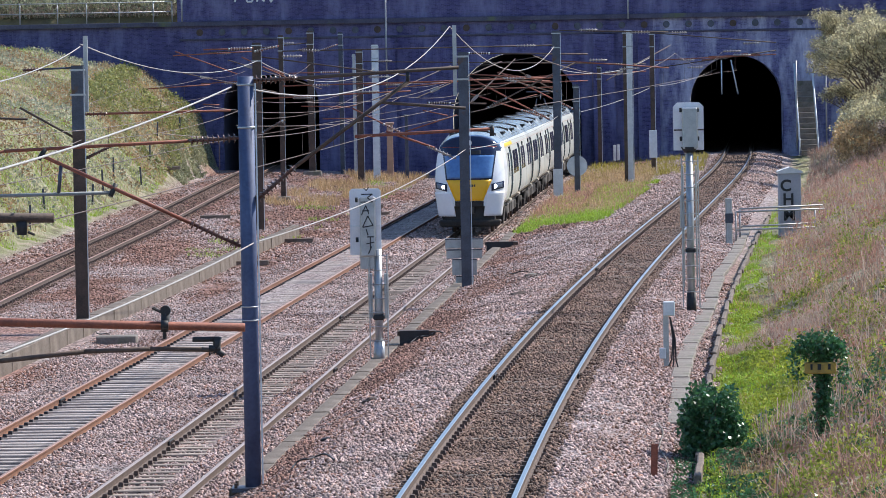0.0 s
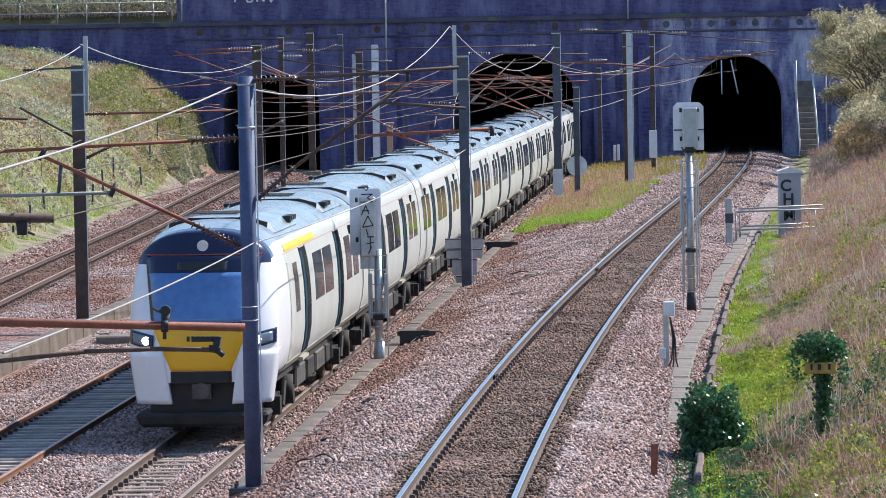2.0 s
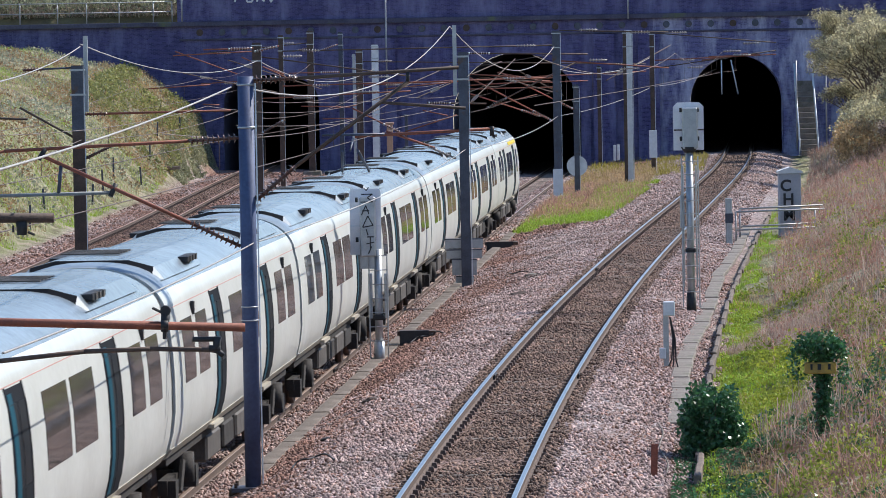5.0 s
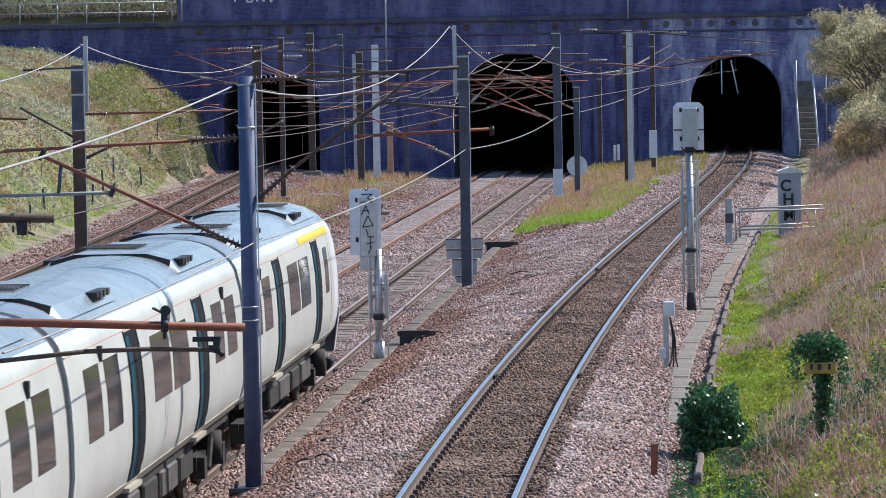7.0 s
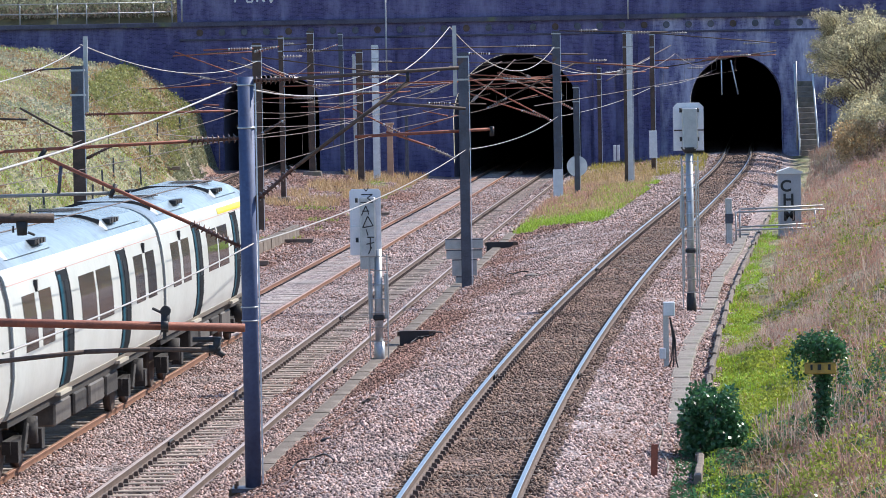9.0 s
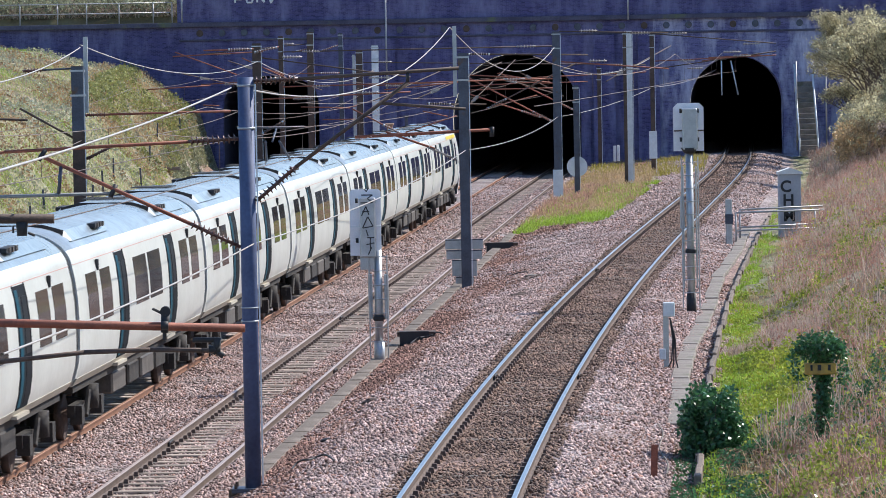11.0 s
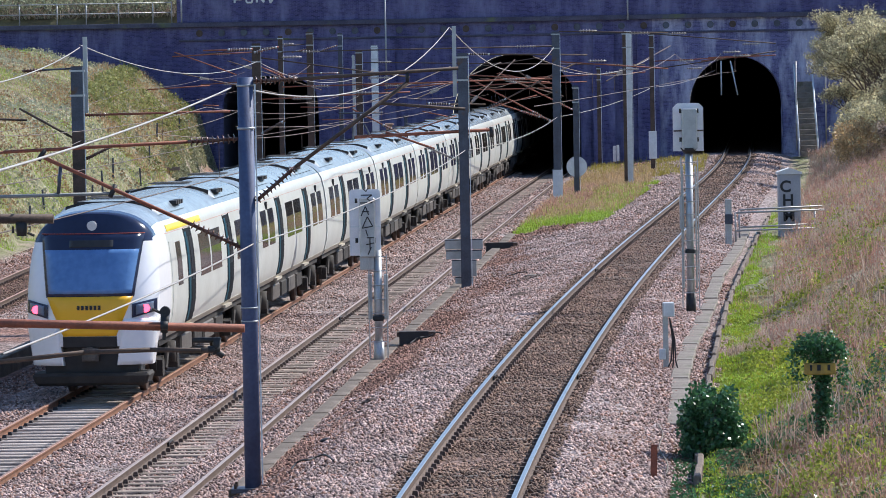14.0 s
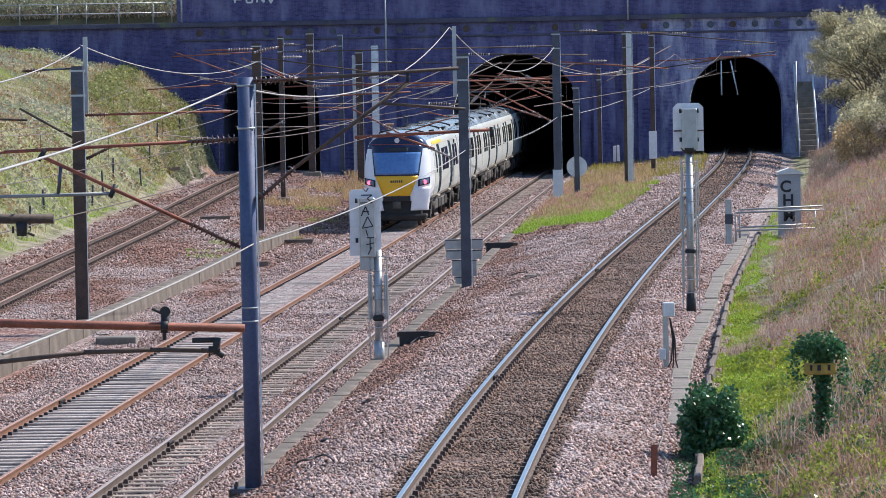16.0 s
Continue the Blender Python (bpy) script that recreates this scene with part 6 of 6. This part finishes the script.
cards("slope_scrub", slope_leaves(52000, patch(0.2, -0.1, 14.0), 0.3), 0.15, 1, leaf_mat("grey_green_scrub_leaf", (0.46, 0.46, 0.34), (0.28, 0.29, 0.19), 0.3, 0.8), "grey-green low scrub leaves on the cutting slope", "scrub", blade=False)
cards("slope_brown_leaves", slope_leaves(26000, patch(0.24, 0.12, 15.0), 0.35), 0.14, 1, leaf_mat("rust_brown_leaf", (0.44, 0.29, 0.16), (0.28, 0.18, 0.10), 0.25, 0.8), "rust-brown dead bracken on the cutting slope", "bracken", blade=False)
# grass between the two lines, and clumps before the tunnels
def island(x, y):
    u = (x - (track_x("C", y) + 2.2)) / max(0.5, track_x("D", y) - 2.6 - track_x("C", y) - 2.2)
    return 0 < u < 0.95 and noise.noise((x * 0.9, y * 0.35, 2.0)) > -0.35 + 0.5 * max(0, u - 0.7)


cards("island_grass", field(20000, "C", 1.9, 7.5, 158, 205, lambda x, y: island(x, y) and noise.noise((x * 0.6, y * 0.25, 28.0)) > -0.12 and x - track_x("C", y) > 2.0 + 0.02 * (y - 158)), 0.34, 0.85, GRASS, "bright yellow-green grass between the tracks", "grass")
cards("island_dry", field(13000, "C", 1.9, 6.5, 166, 235, island), 0.5, 0.85, DRY, "dry brown weeds between the tracks", "weeds")
cards("island_moss", field(9000, "C", 2.2, 6.8, 164, 212, lambda x, y: island(x, y) and noise.noise((x * 0.8, y * 0.3, 8.0)) > 0.0), 0.22, 0.9, MOSS, "yellow-green moss and grass between the tracks", "moss")
cards("island_stems", field(5000, "C", 1.9, 4.2, 176, 208, lambda x, y: island(x, y) and noise.noise((x, y * 0.4, 18.0)) > 0.0), 0.5, 0.9, STEM, "brown dead weeds between the tracks", "weeds")
cards("island_far", field(5000, "C", 2.4, 9.0, 215, 254, patch(0.5, 0.0, 3.0)), 0.45, 0.85, leaf_mat("yellow_weeds", (0.40, 0.32, 0.06), (0.26, 0.24, 0.05)), "yellow-green weeds before the tunnel wall", "weeds")
cards("middle_weeds", field(6500, "B", -8.5, -3.6, 205, 254, patch(0.4, 0.05, 4.0)), 0.6, 0.85, DRY, "tall straw-coloured weeds before the tunnel wall", "weeds")
cards("middle_green", field(2600, "B", -6.5, -3.4, 150, 250, patch(0.4, 0.2, 5.0)), 0.25, 0.85, GRASS, "green tufts along the low wall", "grass")
cards("hill_scrub", [(x, y, TOP + 0.2 + 0.33 * (y - WALL_Y) + h) for x, y, h in zip(rng.uniform(-34, -13, 40000), rng.uniform(WALL_Y + 0.9, WALL_Y + 9, 40000), rng.random(40000) * 0.9)], 0.17, 1, leaf_mat("grey_olive_scrub", (0.40, 0.40, 0.26), (0.20, 0.21, 0.13), 0.45, 0.8), "grey-olive scrub above the wall", "scrub", blade=False)
cards("hill_grass", [(x, y, TOP + 0.2 + 0.33 * (y - WALL_Y)) for x, y in zip(rng.uniform(-34, -13, 16000), rng.uniform(WALL_Y + 0.9, WALL_Y + 8, 16000))], 0.8, 0.97, STEM_PALE, "pale dead grass above the wall", "grass")


def clump(name, x, y, z, rx, ry, rz, n, size, material, label, category, boxy=2.0):
    """A bush: twigs from its foot and leaves in an uneven shell."""
    b = tagged(empty(name, Matrix.Translation((x, y, z))), label, category)
    d = rng.normal(size=(n, 3))
    d /= np.linalg.norm(d, axis=1)[:, None]
    d /= (np.abs(d) ** boxy).sum(1)[:, None] ** (1 / boxy)
    r = rng.uniform(0.55, 1.0, n) * np.array([1 + 0.32 * noise.noise(Vector(v) * 2.1 + Vector((x, y, z))) for v in d])
    p = d * r[:, None] * [rx, ry, rz] + [0, 0, rz]
    p = p[p[:, 2] > 0.02]
    c = cards("crown", p, size, 1, material, "", "", blade=False)
    c.parent = b
    bm = bmesh.new()
    for i in range(14):
        a = rng.uniform(0, 6.28)
        rod(bm, (0.1 * math.cos(a), 0.1 * math.sin(a), -0.1), (rx * 0.7 * math.cos(a), ry * 0.7 * math.sin(a), rz * rng.uniform(0.8, 1.7)), 0.014, 5, 0.005)
    part("stem", bm, BARK, b)
    return b


clump("ivy_bush", 3.95, 65.5, ground_z(3.95, 65.5) - 0.22, 0.47, 0.5, 0.64, 8000, 0.075, IVY, "dense dark glossy ivy bush at the foot of the bank", "bush", 3.2)
for i in range(16):
    y = 186 + i * 3.4
    x = track_x("D", y) + 6.6 + (i * 37 % 10) * 0.42
    clump("thicket", x, y, ground_z(x, y) - 0.1, 1.5, 1.6, 1.1 + 0.1 * (i % 5), 3800, 0.13, OLIVE if i % 4 else DRY, "dense olive-grey leafless thicket on the bank", "thicket")
# post overgrown with ivy, carrying a yellow box
px, py = 5.30, 62.2
pz = ground_z(px, py) - 0.1
v = tagged(empty("ivy_post", Matrix.Translation((px, py, pz))), "post with a yellow board, overgrown with dark ivy", "ivy-covered post")
bm = bmesh.new()
rod(bm, (0, 0, 0), (0, 0, 1.75), 0.06, 10)
part("post", bm, BARK, v)
bm = bmesh.new()
box(bm, (0.0, -0.1, 1.32), (0.44, 0.14, 0.16))
bevel(bm, 0.015)
yb = part("yellow_board", bm, mat("faded_yellow", (0.60, 0.38, 0.07), (0.34, 0.22, 0.07), 9, 0.7), v, "faded yellow board")
for dx, bw in ((-0.13, 0.03), (-0.02, 0.05), (0.12, 0.04)):
    bm = bmesh.new()
    box(bm, (dx, -0.175, 1.34), (bw, 0.012, 0.08))
    part("dark_bar", bm, INK, yb, "dark bar of unreadable writing")
d = rng.normal(size=(1500, 3)) * [1, 1, 0.6]
d /= np.linalg.norm(d, axis=1)[:, None]
d = d * rng.uniform(0.6, 1.0, (1500, 1)) * [0.36, 0.30, 0.24] + [0, 0, 1.62] + rng.normal(0, 0.025, (1500, 3))
hz = rng.uniform(0.05, 1.55, 2800)
d2 = np.stack([rng.normal(0.04, 1, 2800) * (0.03 + 0.035 * hz) + 0.04, rng.normal(-0.03, 0.06, 2800), hz], 1)
d3 = np.stack([rng.normal(-0.36, 0.06, 170), rng.normal(-0.05, 0.1, 170), rng.uniform(1.15, 1.6, 170)], 1)
d4 = np.stack([rng.normal(0.34, 0.06, 200), rng.normal(-0.05, 0.1, 200), rng.uniform(1.1, 1.6, 200)], 1)
keep = np.concatenate([d, d2, d3, d4])
keep = keep[~((abs(keep[:, 0]) < 0.24) & (keep[:, 1] < -0.05) & (abs(keep[:, 2] - 1.32) < 0.07) & (rng.random(len(keep)) < 0.55))]
c = cards("ivy", keep, 0.06, 1, IVY, "", "", blade=False)
c.parent = v


def tree(x, y, h, spread, n_leaf, material, label, leaf=0.11, seed=1, blossom=0):
    """Tapered trunk that forks again and again, with small leaves along the twigs."""
    rd = random.Random(seed)
    t = tagged(empty("tree", Matrix.Translation((x, y, (ground_z(x, y) if y < WALL_Y else TOP + 0.336 * (y - WALL_Y)) - 0.2))), label, "tree")
    bm = bmesh.new()
    tips = []

    def grow(p, d, ln, r, depth):
        q = p + d * ln
        rod(bm, p, q, r, 6 if depth > 2 else 4, r * 0.68)
        if depth <= 3:
            tips.extend(p + (q - p) * rd.random() for _ in range(5))
        if depth == 0:
            return
        for _ in range(3 if depth > 1 else 4):
            nd = (d + Vector((rd.uniform(-1, 1) * spread, rd.uniform(-1, 1) * spread, rd.uniform(-0.25, 0.55)))).normalized()
            grow(q, nd, ln * rd.uniform(0.6, 0.85), r * 0.62, depth - 1)

    for i in range(4):
        grow(Vector((rd.uniform(-0.4, 0.4), rd.uniform(-0.4, 0.4), 0)), Vector((rd.uniform(-0.45, 0.45), rd.uniform(-0.4, 0.4), 1)).normalized(), h * 0.26, 0.09, 5)
    part("trunk", bm, BARK, t, "forking grey-brown trunk and twigs")
    base = np.array([tips[rd.randrange(len(tips))] for _ in range(n_leaf)])
    c = cards("crown", base + rng.normal(0, 0.10, (n_leaf, 3)), leaf, 1, material, "", "", blade=False)
    c.parent = t
    if blossom:
        b = np.array([tips[rd.randrange(len(tips))] for _ in range(blossom)])
        b = b[b[:, 0] < np.quantile(b[:, 0], 0.5)]
        c = cards("blossom", b + rng.normal(0, 0.12, (len(b), 3)), 0.12, 1, BLOSSOM, "", "", blade=False)
        c.parent = t


tree(24.0, 247, 6.5, 0.7, 7000, OLIVE, "budding hawthorn with white blossom beside the tunnel wall", 0.13, 3, 2600)
tree(21.0, 200, 6.6, 0.75, 26000, OLIVE, "dense olive-brown budding thicket tree on the bank", 0.12, 4)
tree(20.0, 186, 4.2, 0.85, 20000, OLIVE, "bushy olive-brown thorn tree on the bank", 0.11, 5)
tree(22.6, 215, 6.8, 0.8, 20000, OLIVE, "tall olive thorn tree on the bank", 0.12, 6)
tree(22.9, 243, 4.6, 0.95, 12000, OLIVE, "low olive thorn bush beside the steps", 0.11, 13)
tree(23.7, 238, 8.2, 0.7, 42000, OLIVE, "tall olive-brown thorn tree beside the tunnel wall", 0.085, 11)
tree(23.6, 229, 7.4, 0.75, 42000, OLIVE, "dense budding thorn tree on the upper bank", 0.085, 12)
tree(17.8, 170, 2.4, 0.95, 5000, STEM_PALE, "low grey twiggy thorn bush on the bank", 0.09, 7)
tree(-23.0, WALL_Y + 9, 4.0, 0.9, 3000, OLIVE, "leafless scrub tree above the wall", 0.12, 8)

# small fence stakes along the slope foot
stake = None
for i in range(16):
    y = 122 + i * 8.2
    x = track_x("A", y) - 3.6 - (i % 3) * 0.3
    m = Matrix.Translation(spot(x, y, 0.1)) @ Matrix.Rotation(rng.uniform(-0.06, 0.06), 4, "Y")
    if stake is None:
        stake = tagged(empty("fence_stake", m), "short dark fence stake at the slope foot", "fence stake", "fence stakes")
        bm = bmesh.new()
        box(bm, (0, 0, 0.5), (0.09, 0.09, 1.1), taper=0.85)
        part("stake", bm, STEEL_DARK, stake)
    else:
        copy_thing(stake, m)


# ---- loose ballast stones, the nearest stretch ----
def stones(n, y0, y1, name, label, big=1.0):
    u = rng.random(n)
    y = y0 * (y1 / y0) ** u
    xs = np.empty(n)
    zs = np.empty(n)
    bed = np.zeros(n, bool)
    red = np.zeros(n, bool)
    for i in range(n):
        yy = y[i]
        x = track_x("A", yy) - 2.7 + rng.random() * (track_x("D", yy) + 5.2 - track_x("A", yy)) if yy > 115 else track_x("B", yy) - 3.0 + rng.random() * (track_x("D", yy) + 6.3 - track_x("B", yy))
        xs[i], zs[i] = x, ground_z(x, yy)
        bed[i] = abs(x - track_x("D", yy)) < 1.1 or abs(x - track_x("A", yy)) < 1.1
        red[i] = not bed[i] and rng.random() < rusty(x, yy)
        if abs(x - track_x("B", yy)) < 0.74:
            zs[i] -= 0.05
        elif min(abs(abs(x - track_x(k, yy)) - 0.7525) for k in "BCD") < 0.1:
            zs[i] -= 0.2
    r = rng.uniform(0.018, 0.042, n) * big
    base = np.array([(1, 0, 0), (0, 1, 0), (-1, 0, 0), (0, -1, 0), (0, 0, 1), (0, 0, -1)], float)
    jit = base[None] + rng.normal(0, 0.28, (n, 6, 3))
    a = rng.uniform(0, 6.28, n)
    rot = np.stack([np.stack([np.cos(a), -np.sin(a), 0 * a], 1), np.stack([np.sin(a), np.cos(a), 0 * a], 1), np.stack([0 * a, 0 * a, 0 * a + 0.8], 1)], 1)
    v = np.einsum("nij,nkj->nki", rot, jit) * r[:, None, None] + np.stack([xs, y, zs + r * 0.3], 1)[:, None, :]
    f = np.array([(0, 1, 4), (1, 2, 4), (2, 3, 4), (3, 0, 4), (1, 0, 5), (2, 1, 5), (3, 2, 5), (0, 3, 5)])
    for sel, nm, mt, lb in ((~bed & ~red, name, STONES, label), (red, name + "_rusty", STONES_RED, "rust-browned ballast stones"), (bed, name + "_bed", STONES_BED, "dark brown brake-dusted ballast stones")):
        vv = v[sel].reshape(-1, 3)
        ff = (np.arange(sel.sum())[:, None, None] * 6 + f[None]).reshape(-1, 3)
        me = bpy.data.meshes.new(nm)
        me.vertices.add(len(vv)), me.loops.add(ff.size), me.polygons.add(len(ff))
        me.vertices.foreach_set("co", vv.ravel())
        me.loops.foreach_set("vertex_index", ff.ravel().astype(np.int32))
        me.polygons.foreach_set("loop_start", (np.arange(len(ff)) * 3).astype(np.int32))
        me.update(calc_edges=True)
        me.materials.append(mt)
        tagged(new(nm, me), lb, "ballast", kind="stuff")


STONES = mat("ballast_stone", (0.51, 0.385, 0.35), (0.285, 0.19, 0.165), 0.35, 0.9, island=0.6, spots=((0.20, 0.155, 0.14), 0.5, 0.58))
STONES_RED = mat("rusty_ballast_stone", (0.34, 0.19, 0.145), (0.19, 0.105, 0.08), 0.6, 0.9, island=0.65)
STONES_BED = mat("dusty_ballast_stone", (0.25, 0.16, 0.12), (0.125, 0.08, 0.06), 0.5, 0.9, island=0.65)
stones(210000, 56, 150, "ballast_stones", "loose pinkish-grey crushed ballast stones")
stones(75000, 150, 252, "far_ballast_stones", "loose grey-brown ballast stones before the tunnels", 1.5)


def motions():
    for car, k, y_front, i, flip in TRAINS:
        rows = []
        for n in range(0, 33):
            t = n * 0.5
            y = y_front(t) + 0.15 + PITCHLEN * (i + 0.5)
            rows.append((t, car_pose(k, y, flip)))
        walk(car, rows)


motions()
